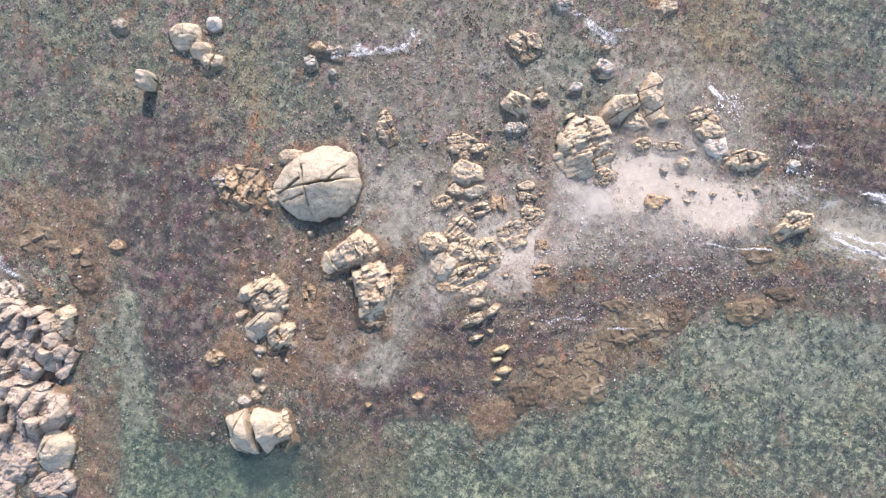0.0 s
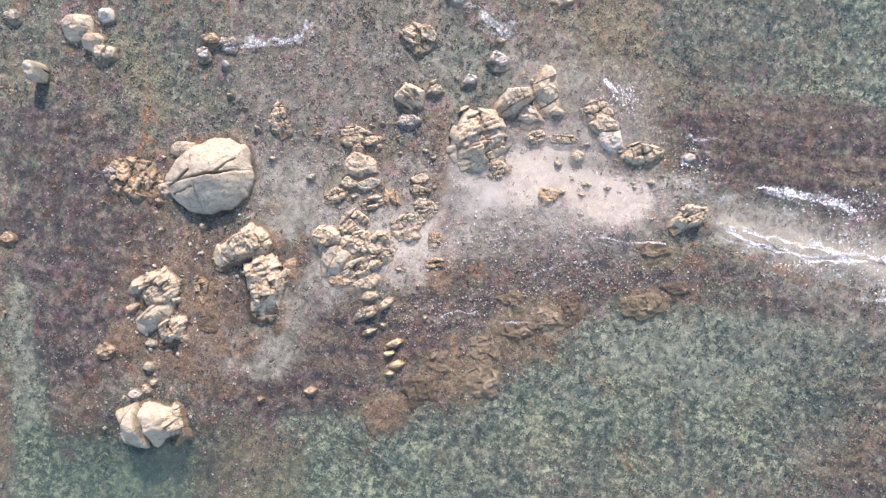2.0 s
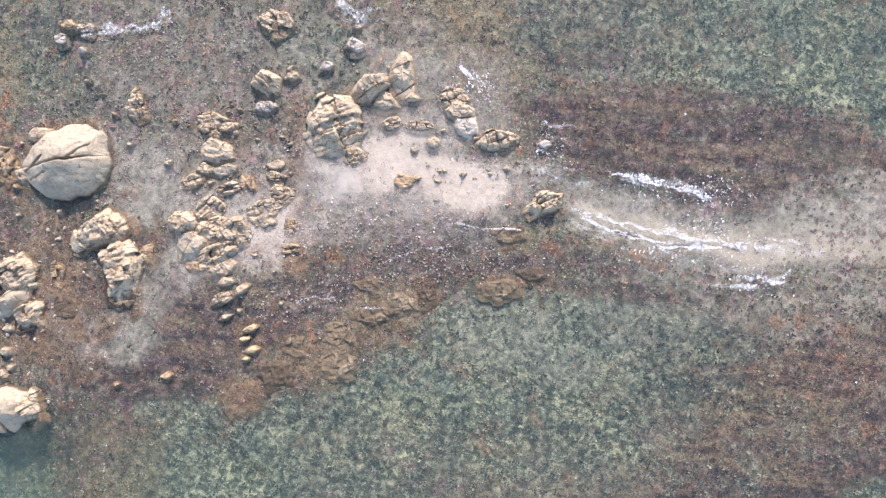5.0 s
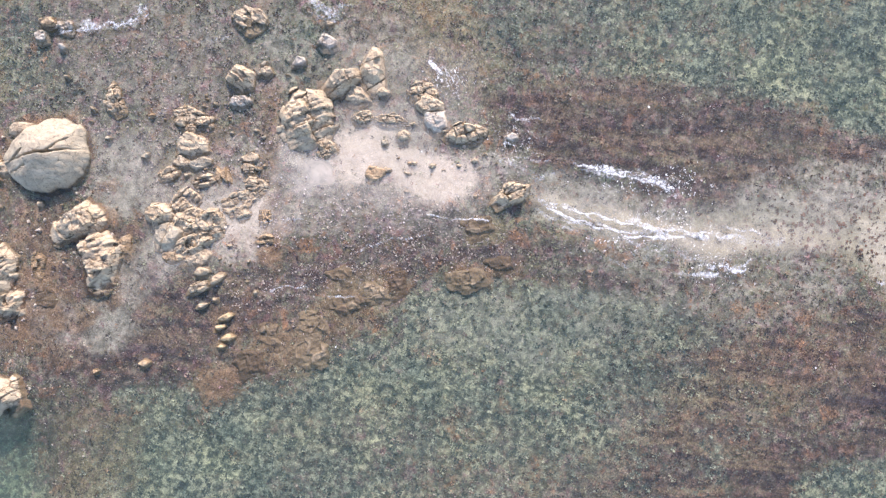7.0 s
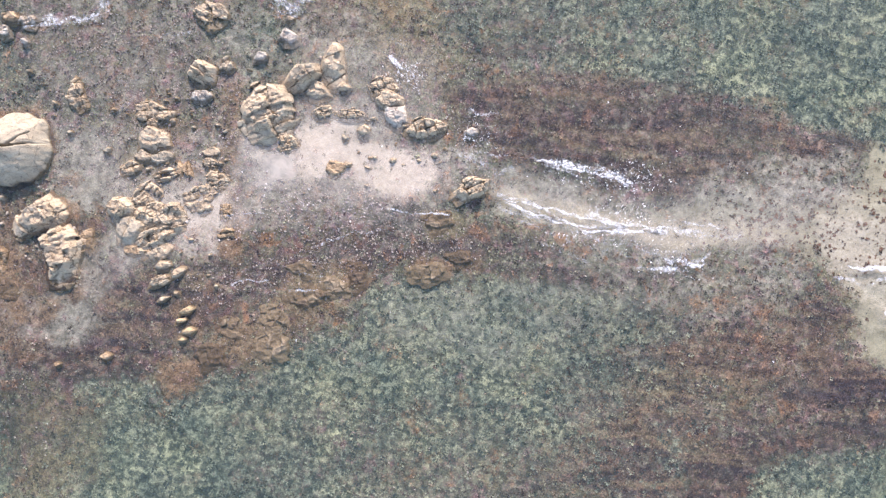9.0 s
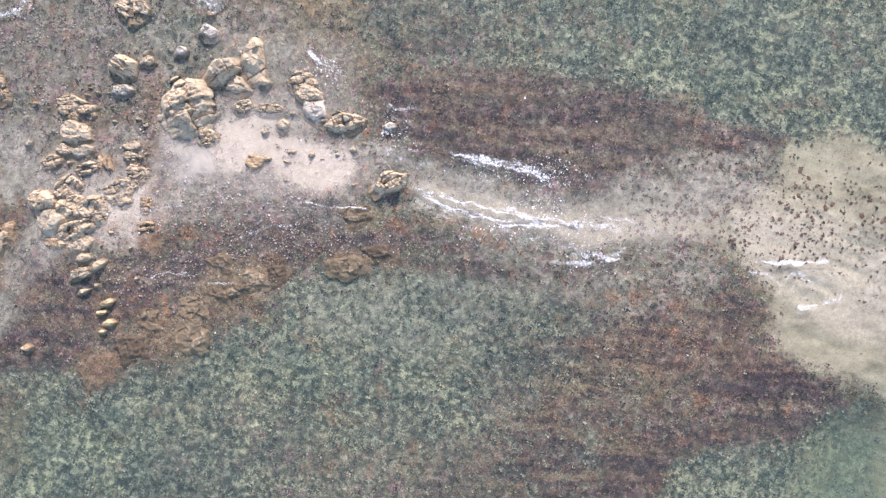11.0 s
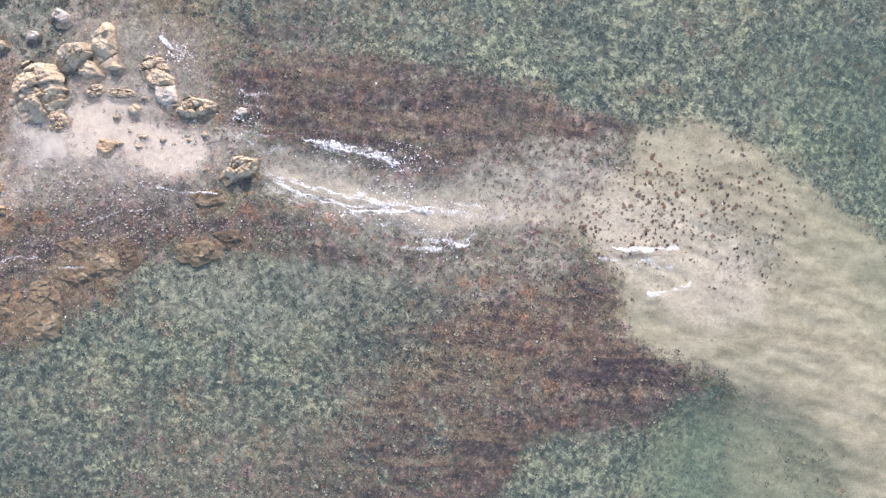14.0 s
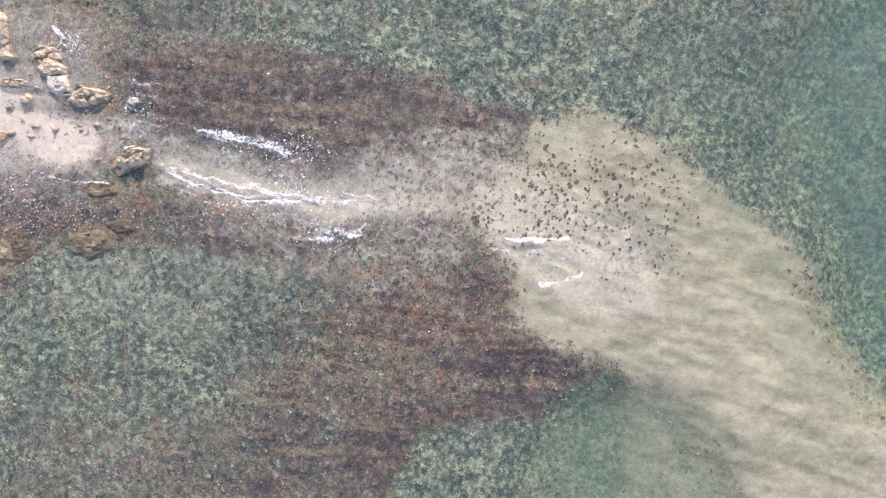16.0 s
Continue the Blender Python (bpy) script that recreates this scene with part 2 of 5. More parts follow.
# dark reef south of the spit
zone("mussel_and_shade", .72, .6, .8, -5.4, -6.5, -2.4, -6.3, 0.5, -4.7, 4.3, -4.5, 6.5, -2.9, 9.8, -1.7, 15.3, -0.3, 19.1, 0.4, 23.6, 0.1, 28.9, -1.6, 34.2, -2.1, 32.4, -3.3, 26.7, -3.2, 22.9, -2.0, 17.7, -2.1, 15.5, -3.3, 11.0, -3.9, 8.1, -6.6, 5.2, -8.2, 2.6, -9.1, 0.9, -11.1, -2.2, -10.8, -5.1, -11.7)
zone("brown", .75, .5, .7, -5.4, -6.1, 0.6, -4.9, 2.9, -6.8, 1.2, -10.3, -5.2, -10.6)
zone("brown", .7, .5, .6, -6.3, -5.6, -4.2, -5.2, -2.6, -8.7, -4.7, -9.2, -6.2, -7.8)
zone("mussel_and_shade", .6, .6, .8, -9.2, -5.8, -1.0, -5.1, 2.4, -7.8, 1.1, -10.1, -3.6, -11.0, -9.0, -10.1)
zone("brown", .6, .5, .7, -4.5, -6.7, 1.6, -6.5, 2.1, -9.6, -4.0, -9.9)
zone("mussel_and_shade", .45, .8, .9, -12.5, -11.3, -7.9, -10.4, -1.7, -12.3, -1.1, -17.3, -12.2, -17.8)
zone("olive", .45, .7, .9, -7.1, -12.5, -1.7, -13.0, -1.1, -17.3, -6.8, -17.5)
zone("brown", .7, .7, .9, -5.6, -2.7, 2.3, -2.7, 7.9, -1.7, 17.6, -0.2, 23.6, -0.7, 19.2, -2.0, 11.0, -3.9, 4.4, -7.1, -5.3, -8.7)
zone("rust", .5, .7, .8, -10.8, -1.3, -8.4, 0.3, -5.6, -5.3, -6.1, -9.6, -10.5, -8.4)
zone("brown", .5, .8, .9, -9.5, 0.6, -1.3, 2.7, -0.6, -5.1, -2.0, -5.2, -8.1, -5.4)
zone("mussel_and_shade", .4, 1.2, 1, -18.0, 0.9, -13.0, 1.1, -8.7, -0.1, -2.1, -2.0, -1.1, -7.7, -4.6, -10.0, -17.6, -8.4)
zone("rust", .4, 1, 1, -13.7, 1.1, -2.3, 1.6, -1.9, -7.0, -13.3, -8.2)
# sand pool and the cobbles below it
zone("gravel", .6, .9, .8, 2.8, 2.2, 7.7, 3.1, 11.4, 2.9, 14.4, 3.4, 8.9, 0.6, 5.3, -1.1, 2.6, 0.3)
zone("mussel_and_shade", .55, .6, .6, 11.5, 2.2, 14.4, 3.2, 19.8, 1.8, 21.3, 0.9, 18.3, -0.2, 12.4, -0.8, 9.0, -0.6)
zone("gravel", .5, .4, .5, 8.1, 2.8, 14.4, 3.4, 19.8, 2.0, 20.9, 1.1, 18.3, 0.2, 12.3, -0.0, 7.8, -0.2, 6.6, 1.2)
zone("gravel", .9, .35, .4, 7.4, 5.6, 10.6, 5.1, 11.1, 3.3, 9.2, 2.3, 7.7, 2.9)
zone("sand", .95, .5, .5, 10.6, 6.8, 14.6, 7.3, 15.1, 5.7, 17.3, 5.2, 19.8, 4.9, 19.8, 2.5, 17.5, 1.8, 15.4, 2.6, 14.4, 3.7, 11.4, 3.2, 10.8, 4.7)
zone("gravel", .6, .4, .4, 19.6, 6.3, 23.4, 5.3, 23.4, 3.4, 20.5, 2.6, 19.6, 4.8)
zone("gravel", .7, .5, .5, 14.6, 8.3, 17.2, 8.1, 17.3, 5.4, 15.1, 5.7)
zone("sand", .85, .35, .4, 0.3, 1.3, 3.5, 2.0, 6.4, 2.1, 6.6, 0.6, 4.0, -0.7, 0.7, 0.0)
zone("sand", .55, .3, .4, 2.9, -0.6, 6.4, 0.3, 6.9, -2.2, 4.0, -2.4)
zone("gravel", .6, .25, .35, -3.2, -2.6, -1.1, -1.5, -1.0, -4.4, -2.3, -5.9, -3.0, -8.4, -4.7, -8.8, -5.5, -7.6, -3.1, -5.5)
zone("gravel", .5, .3, .5, -8.9, -4.3, -7.8, -4.3, -6.3, -5.6, -4.9, -4.9, -3.0, -6.2, -1.2, -6.9, -2.6, -8.0, -6.2, -8.9, -7.6, -8.6, -8.8, -6.5)
zone("gravel", .5, .6, .8, -3.5, 6.0, 6.9, 6.4, 7.1, 1.4, -0.8, 0.7, -3.4, 2.4)
zone("gravel", .75, .5, .5, -5.3, 5.9, -2.4, 5.7, -0.5, 3.2, -1.5, 1.0, -3.3, 0.2, -5.2, 2.0)
zone("gravel", .8, .4, .4, -1.3, 0.3, 0.4, -1.1, 0.8, -2.8, -0.6, -3.3, -1.2, -1.8)
# pale lanes along the joints in the west
zone("gravel", .6, .25, .3, -22.8, -4.1, -21.1, -3.7, -20.6, -8.0, -22.3, -9.5)
zone("green", .5, .25, .3, -22.8, -4.1, -21.1, -3.7, -20.5, -9.5, -22.3, -9.5)
zone("green", .9, .3, .25, -20.6, -2.6, -19.4, -3.3, -18.9, -6.1, -18.0, -9.7, -16.5, -20.4, -19.7, -20.5, -20.3, -9.8)
zone("gravel", .6, .4, .35, -20.3, -3.3, -19.4, -4.0, -18.9, -7.6, -18.3, -11.9, -19.7, -12.7, -20.2, -7.6)
zone("mussel_and_shade", .5, .5, .6, -23.1, -4.9, -20.5, -8.4, -19.9, -20.6, -22.4, -20.7)
# rusty weed on slabs
zone("rust", .6, .2, .5, 10.4, -3.2, 12.9, -2.4, 14.7, -2.3, 15.8, -3.0, 15.5, -4.4, 13.7, -5.6, 12.4, -6.4, 9.1, -6.6, 8.7, -5.8, 10.1, -4.7)
zone("rust", .6, .2, .5, 5.6, -7.7, 8.8, -6.6, 10.3, -7.5, 10.3, -9.3, 7.5, -9.8, 5.7, -9.6)
zone("rust", .6, .2, .5, 18.6, -2.1, 20.4, -1.9, 21.6, -2.4, 21.2, -3.4, 19.4, -3.6)
zone("rust", .75, .2, .4, 2.1, -8.9, 4.9, -8.8, 5.4, -10.9, 3.3, -11.5, 2.3, -10.7)
zone("rust", .6, .2, .3, 21.5, -2.0, 23.2, -1.2, 23.6, -2.3, 22.2, -3.1)
zone("olive", .45, .4, .6, 5.6, -7.7, 8.8, -6.1, 10.4, -3.6, 14.3, -2.3, 15.8, -3.0, 15.1, -4.8, 12.4, -6.5, 10.3, -9.3, 7.5, -9.8)
zone("olive", .8, .12, .2, 19.0, 1.3, 22.3, 1.2, 22.1, -0.3, 19.8, -0.7)
zone("rust", .8, .15, .25, 18.8, -1.8, 21.6, -2.0, 21.3, -3.5, 19.2, -3.4)
zone("rust", .8, .15, .25, 14.1, -2.3, 15.7, -2.6, 15.2, -4.1, 14.1, -3.5)
zone("rust", .7, .2, .3, 1.8, -10.0, 4.3, -9.2, 4.9, -11.3, 2.6, -11.8)
zone("rust", .6, .25, .3, 2.9, -5.3, 5.0, -5.0, 5.3, -8.4, 3.0, -8.5)
zone("rust", .55, .5, .6, 5.6, -6.6, 11.7, -4.9, 12.8, -6.3, 10.4, -8.2, 6.8, -9.4)
zone("rust", .65, .4, .5, -14.9, 5.2, -10.4, 5.9, -10.1, 2.3, -13.9, 2.3)
zone("rust", .6, .2, .25, -10.8, 6.6, -6.1, 7.2, -4.9, 5.2, -5.1, 3.4, -5.9, 3.0, -6.8, 5.2)
zone("rust", .6, .15, .2, -4.8, 0.9, -3.4, 0.8, -2.8, -5.5, -3.4, -5.7)
zone("rust", .75, .12, .2, -9.8, -2.2, -9.2, -2.2, -8.6, -9.0, -9.4, -9.0)
zone("rust", .8, .12, .2, -8.6, -2.3, -7.1, -2.8, -7.0, -4.7, -8.5, -4.4)
zone("rust", .8, .2, .3, -13.7, -5.4, -12.1, -5.5, -12.4, -7.3, -14.6, -7.4)
zone("rust", .75, .12, .2, -5.0, 2.6, -3.3, 2.7, -3.3, 1.9, -4.8, 1.7)
zone("rust", .7, .12, .2, -2.9, 0.1, -2.1, -0.1, -2.1, -2.4, -2.8, -2.6)
zone("rust", .7, .15, .2, -5.9, -5.6, -4.4, -5.5, -4.4, -6.7, -5.5, -7.1)
zone("rust", .7, .15, .2, -7.8, -5.3, -6.7, -5.7, -6.6, -7.1, -7.3, -7.1)
zone("rust", .55, .2, .3, 5.6, 9.3, 7.0, 9.3, 7.4, -2.6, 6.2, -2.6)
zone("rust", .85, .15, .2, 5.6, -0.5, 7.4, -0.2, 7.4, -2.2, 6.0, -2.5)
zone("rust", .75, .5, .6, -30.5, 2.8, -26.2, 3.0, -21.8, 2.8, -21.1, -1.5, -23.3, -4.2, -23.8, -1.7, -30.4, -0.8)
zone("rust", .65, .25, .3, -23.2, -2.7, -20.9, -1.5, -21.1, -4.8, -22.8, -8.1, -22.4, -9.9, -20.6, -9.8, -20.4, -20.6, -22.4, -20.7)
zone("rust", .4, .3, .4, -17.0, -9.7, -14.4, -9.6, -14.6, -12.6, -16.5, -12.5)
zone("rust", .5, .3, .4, -10.2, 0.7, -8.7, 0.9, -8.5, -0.3, -10.1, -1.1)
zone("rust", .5, 1.2, 1, -13.7, -1.6, -8.0, -0.7, -6.3, -5.6, -4.7, -9.2, -12.3, -9.5)
zone("rust", .3, 1, 1, -1.1, 7.6, 3.3, 7.7, 4.2, 2.0, -0.9, 2.1)
zone("mussel_and_shade", .35, .5, .5, -6.5, 0.1, -4.7, 0.2, -4.9, -4.9, -6.7, -4.2)
# deep water, shoals and cobbles
zone("deep", .85, 1.6, 1, 68.7, 27.0, 81.9, 27.7, 83.7, -12.1, 74.2, -11.1, 70.6, -6.0, 68.5, -1.2, 67.1, 4.3, 65.7, 9.9, 67.1, 13.4)
zone("deep", .6, .8, .6, 69.5, 18.0, 81.9, 27.7, 82.6, 10.8, 73.2, 11.0, 70.5, 12.8)
zone("deep", .35, 1.2, .8, 70.2, -5.3, 72.5, -6.7, 78.0, -12.4, 83.7, -13.6, 83.0, 1.4, 71.4, 0.8)
zone("deep", .3, 1.5, 1, 58.4, 5.0, 62.2, 4.1, 66.2, 0.9, 67.5, 4.4, 65.6, 11.8, 61.7, 15.4, 56.3, 11.3)
zone("deep", .5, .6, .4, 54.3, -11.0, 58.5, -11.1, 61.6, -14.3, 64.4, -18.0, 64.8, -25.8, 48.7, -26.6, 50.4, -14.3)
zone("deep", .35, .4, .4, 51.2, -12.2, 54.7, -10.9, 55.8, -14.3, 55.8, -18.0, 54.1, -22.6, 50.5, -17.1)
zone("deep", .55, .8, .6, -13.6, -12.9, -8.5, -12.7, -7.4, -21.8, -15.3, -22.2)
zone("deep", .15, 1, .8, -12.4, -12.8, -1.7, -12.3, 2.1, -17.1, -12.2, -17.8)
zone("deep", .3, 1, .8, -20.4, -9.8, -18.3, -11.9, -13.2, -12.9, -8.9, -12.8, -7.4, -21.8, -20.0, -22.3)
zone("deep", .2, .8, .5, 58.8, 4.3, 62.3, 2.6, 65.8, 0.5, 67.8, -2.4, 70.3, -6.4, 74.2, -11.1, 70.6, -12.8, 64.6, -5.6)
zone("shoal", 1.0, 1.2, .6, 7.5, 6.9, 19.6, 5.5, 23.5, 2.7, 20.6, -0.1, 7.9, -0.6, -1.0, -3.6, -1.3, 1.6)
zone("shoal", .5, .5, .4, 23.4, 3.1, 33.0, 1.2, 43.2, 1.3, 43.3, -0.2, 35.4, -0.7, 24.7, 2.2)
zone("cobble", 1.0, .5, .5, 7.3, 2.7, 14.4, 3.4, 19.8, 2.0, 21.3, 1.1, 19.1, -0.1, 12.4, -1.2, 6.0, -0.7)
zone("cobble", .6, .7, .6, 4.2, -3.4, 15.3, -0.3, 22.8, 0.8, 22.9, -1.8, 12.5, -3.4, 4.4, -6.0)
zone("cobble", .7, .5, .5, 18.9, 5.1, 22.6, 6.0, 23.8, 3.8, 20.5, 2.6)
zone("cobble", .4, 1, 1, -7.1, 13.1, 5.9, 13.6, 7.1, 2.8, -0.9, 2.5, -5.4, 6.7)
zone("milk", 0.33, .9, .7, 7.2, 5.7, 11.2, 7.2, 15.0, 7.8, 17.3, 5.6, 20.4, 5.2, 20.5, 2.0, 14.5, 1.7, 11.5, 2.4, 7.7, 1.8)
zone("milk", 0.25, .7, .6, -0.9, 2.3, 7.4, 3.0, 7.9, -0.0, 3.6, -2.0, -0.6, -4.0, -1.6, -1.1)
zone("milk", 0.07, .4, .4, -3.4, -1.9, -0.9, -1.8, -1.1, -5.4, -3.0, -7.3)
zone("milk", 0.20, .9, .8, 10.3, 12.3, 19.3, 12.3, 20.3, 6.6, 14.8, 6.9, 10.9, 7.3)
zone("milk", 0.12, .8, .8, -5.7, 6.3, -1.0, 6.1, -0.1, 1.8, -4.4, 0.9)
zone("milk", 0.25, .5, .5, 23.3, 3.3, 28.4, 2.8, 33.0, 1.5, 43.2, 1.5, 43.3, -0.3, 35.4, -0.9, 28.6, 0.5, 24.7, 2.1)
zone("milk", 0.15, .8, .8, 22.8, 4.9, 33.2, 3.4, 42.4, 4.2, 48.0, 4.0, 48.1, 0.3, 35.2, -0.5, 25.9, 0.2)
zone("milk", .4, .5, .5, 7.2, 5.4, 11.0, 5.2, 11.4, 2.9, 8.9, 1.9, 6.9, 2.9)

CHART = chart()


def weights(x, y):
    """How much of each kind of seabed lies at the places x, y."""
    u, v = np.clip((x - WEST) / CELL, 0, len(MAP_X) - 1.001), np.clip((y - SOUTH) / CELL, 0, len(MAP_Y) - 1.001)
    i, j = u.astype(int), v.astype(int)
    fu, fv = u - i, v - j
    out = {}
    for k, g in CHART.items():
        out[k] = (g[j, i] * (1 - fu) + g[j, i + 1] * fu) * (1 - fv) + (g[j + 1, i] * (1 - fu) + g[j + 1, i + 1] * fu) * fv
    return out


def bed(x, y, w=None, fine=True):
    """Height of the seabed; the water stands at 0."""
    w = weights(x, y) if w is None else w
    pale = w["sand"] + w["silt"] + w["gravel"]
    z = -0.24 + 0.14 * fbm(x / 3.1, y / 3.1, 41)
    z = z - 0.5 * w["green_basin"] - 1.9 * w["deep_basin"] + 0.12 * w["rust"] - 0.2 * w["silt_basin"]
    z = z + w["shoal"] * 0.12 * (1 + 0.5 * fbm(x / 1.3, y / 1.3, 53, 3))
    # ridges under the brown weed, shaped to imitate the shading of small waves
    lines = fbm(x / 4.2, (y + 0.12 * x) / 0.62, 83, 2)
    z = z + 0.16 * w["brown"] * lines + 0.1 * pale * (1 - w["shoal"]) * fbm(x / 5.0, (y + 0.3 * x) / 0.9, 89, 2)
    if fine:
        z = z + (0.07 * fbm(x / 0.7, y / 0.7, 47, 3)) * (1 - 0.8 * np.clip(pale, 0, 1))
    far = np.hypot(np.maximum(np.abs(x - 22) - 60, 0), np.maximum(np.abs(y) - 36, 0))
    return z - np.minimum(far * 0.05, 6)


# ---- materials ----
def material(name):
    m = bpy.data.materials.new(name)
    m.use_nodes = True
    nt = m.node_tree
    return m, nt, nt.nodes["Principled BSDF"]


def add(nt, kind, **values):
    n = nt.nodes.new(kind)
    for k, v in values.items():
        n.inputs[k.replace("_", " ")].default_value = v
    return n


def noise_tex(nt, scale, detail=4.0, rough=0.55, distort=0.0):
    geo = nt.nodes.new("ShaderNodeNewGeometry")
    n = add(nt, "ShaderNodeTexNoise", Scale=scale, Detail=detail, Roughness=rough, Distortion=distort)
    nt.links.new(geo.outputs["Position"], n.inputs["Vector"])
    return n.outputs["Fac"]


def stretched(nt, along, across):
    """Noise drawn out from east to west."""
    geo = nt.nodes.new("ShaderNodeNewGeometry")
    turn = nt.nodes.new("ShaderNodeMapping")
    turn.inputs["Rotation"].default_value = (0, 0, radians(7))
    turn.inputs["Scale"].default_value = (along, across, 1)
    nt.links.new(geo.outputs["Position"], turn.inputs["Vector"])
    n = add(nt, "ShaderNodeTexNoise", Scale=1.0, Detail=4.0, Roughness=0.6, Distortion=0.5)
    nt.links.new(turn.outputs[0], n.inputs["Vector"])
    return n.outputs["Fac"]


def ramp(nt, fac, *stops):
    n = nt.nodes.new("ShaderNodeValToRGB")
    e = n.color_ramp.elements
    while len(e) < len(stops):
        e.new(0.5)
    for el, (p, c) in zip(e, stops):
        el.position, el.color = p, (*c, 1)
    nt.links.new(fac, n.inputs["Fac"])
    return n.outputs["Color"]


def mix(nt, fac, a, b, mode="MIX"):
    n = nt.nodes.new("ShaderNodeMix")
    n.data_type, n.blend_type = "RGBA", mode
    for socket, v in ((n.inputs[0], fac), (n.inputs[6], a), (n.inputs[7], b)):
        if isinstance(v, (int, float)):
            socket.default_value = v
        elif isinstance(v, tuple):
            socket.default_value = (*v, 1)
        else:
            nt.links.new(v, socket)
    return n.outputs[2]


def math_node(nt, op, a, b=0.0, clamp=False):
    n = nt.nodes.new("ShaderNodeMath")
    n.operation, n.use_clamp = op, clamp
    for socket, v in zip(n.inputs, (a, b)):
        if isinstance(v, (int, float)):
            socket.default_value = v
        else:
            nt.links.new(v, socket)
    return n.outputs[0]


def bump(nt, bsdf, height, strength=0.5, distance=0.05):
    n = add(nt, "ShaderNodeBump", Strength=strength, Distance=distance)
    nt.links.new(height, n.inputs["Height"])
    nt.links.new(n.outputs["Normal"], bsdf.inputs["Normal"])


def attribute(nt, name):
    n = nt.nodes.new("ShaderNodeAttribute")
    n.attribute_name = name
    return n.outputs["Fac"]


def tinted(nt, c, strength):
    """Growth of several hues: rusty, grey, olive and purple patches."""
    hue = ramp(nt, noise_tex(nt, 0.7, 5, 0.7, 0.6), (0.37, (1.12, 0.8, 0.98)), (0.44, (1, 1, 1)), (0.5, (0.82, 1.1, 0.84)), (0.56, (1, 1, 1)), (0.62, (1.4, 0.96, 0.66)))
    pale = ramp(nt, noise_tex(nt, 1.1, 5, 0.7, 0.3), (0.4, (0.72, 0.72, 0.74)), (0.6, (1.3, 1.3, 1.27)))
    return mix(nt, strength, mix(nt, strength, c, hue, "MULTIPLY"), pale, "MULTIPLY")


def bed_material():
    m, nt, b = material("seabed")
    large, mid, small = noise_tex(nt, 0.35, 5), noise_tex(nt, 1.7, 5, 0.65), noise_tex(nt, 8.0, 6, 0.75)
    two = mix(nt, 0.6, mid, small)
    fine = mix(nt, 0.3, mid, noise_tex(nt, 12.0, 4, 0.8))
    blots = noise_tex(nt, 2.3, 5, 0.65, 0.4)
    base = ramp(nt, two, (0.41, (0.047, 0.038, 0.04)), (0.5, (0.168, 0.135, 0.119)), (0.59, (0.445, 0.368, 0.315)))
    base = mix(nt, ramp(nt, large, (0.46, (0, 0, 0)), (0.58, (0.6, 0.6, 0.6))), base, ramp(nt, small, (0.4, (0.05, 0.055, 0.04)), (0.6, (0.24, 0.235, 0.165))))
    dark = ramp(nt, noise_tex(nt, 0.8, 5, 0.6, 0.6), (0.5, (0, 0, 0)), (0.6, (0.6, 0.6, 0.6)))
    base = mix(nt, dark, base, ramp(nt, small, (0.4, (0.03, 0.027, 0.035)), (0.6, (0.17, 0.14, 0.14))))
    rusty = ramp(nt, noise_tex(nt, 0.55, 5, 0.65, 0.8), (0.5, (0, 0, 0)), (0.59, (0.7, 0.7, 0.7)))
    base = mix(nt, rusty, base, ramp(nt, small, (0.38, (0.085, 0.053, 0.033)), (0.6, (0.3, 0.215, 0.135))))
    base = tinted(nt, base, 0.9)
    mussel_and_shade = tinted(nt, ramp(nt, fine, (0.4, (0.014, 0.011, 0.018)), (0.5, (0.065, 0.043, 0.046)), (0.6, (0.215, 0.16, 0.148))), 0.7)
    green = ramp(nt, mix(nt, 0.3, blots, small), (0.42, (0.036, 0.05, 0.048)), (0.5, (0.15, 0.17, 0.13)), (0.57, (0.38, 0.395, 0.285)))
    clouds = ramp(nt, noise_tex(nt, 0.28, 3, 0.6, 0.5), (0.36, (0.66, 0.74, 0.8)), (0.5, (1, 1, 1)), (0.64, (1.22, 1.2, 1.1)))
    green = mix(nt, 0.9, green, clouds, "MULTIPLY")
    # dark and light sides of small waves, painted as bands into the brown
    shade_bands = stretched(nt, 0.14, 0.9)
    brown = ramp(nt, two, (0.41, (0.02, 0.014, 0.019)), (0.5, (0.086, 0.053, 0.049)), (0.6, (0.235, 0.155, 0.118)))
    brown = mix(nt, ramp(nt, shade_bands, (0.5, (0, 0, 0)), (0.58, (0.95, 0.95, 0.95))), brown, ramp(nt, two, (0.41, (0.015, 0.011, 0.021)), (0.6, (0.085, 0.06, 0.072))))
    brown = mix(nt, ramp(nt, shade_bands, (0.38, (0.8, 0.8, 0.8)), (0.47, (0, 0, 0))), brown, ramp(nt, two, (0.41, (0.07, 0.05, 0.03)), (0.6, (0.3, 0.235, 0.15))))
    olive = ramp(nt, two, (0.4, (0.09, 0.078, 0.045)), (0.5, (0.215, 0.185, 0.105)), (0.6, (0.38, 0.335, 0.21)))
    rust = ramp(nt, two, (0.4, (0.066, 0.042, 0.026)), (0.5, (0.182, 0.118, 0.068)), (0.6, (0.325, 0.228, 0.14)))
    gravel = ramp(nt, fine, (0.38, (0.125, 0.123, 0.1)), (0.5, (0.29, 0.283, 0.235)), (0.62, (0.47, 0.455, 0.39)))
    silt = ramp(nt, mix(nt, 0.4, two, stretched(nt, 0.45, 1.1)), (0.38, (0.2, 0.182, 0.127)), (0.5, (0.345, 0.316, 0.23)), (0.62, (0.5, 0.463, 0.352)))
    sand = ramp(nt, two, (0.36, (0.4, 0.357, 0.295)), (0.5, (0.52, 0.473, 0.395)), (0.64, (0.65, 0.603, 0.52)))
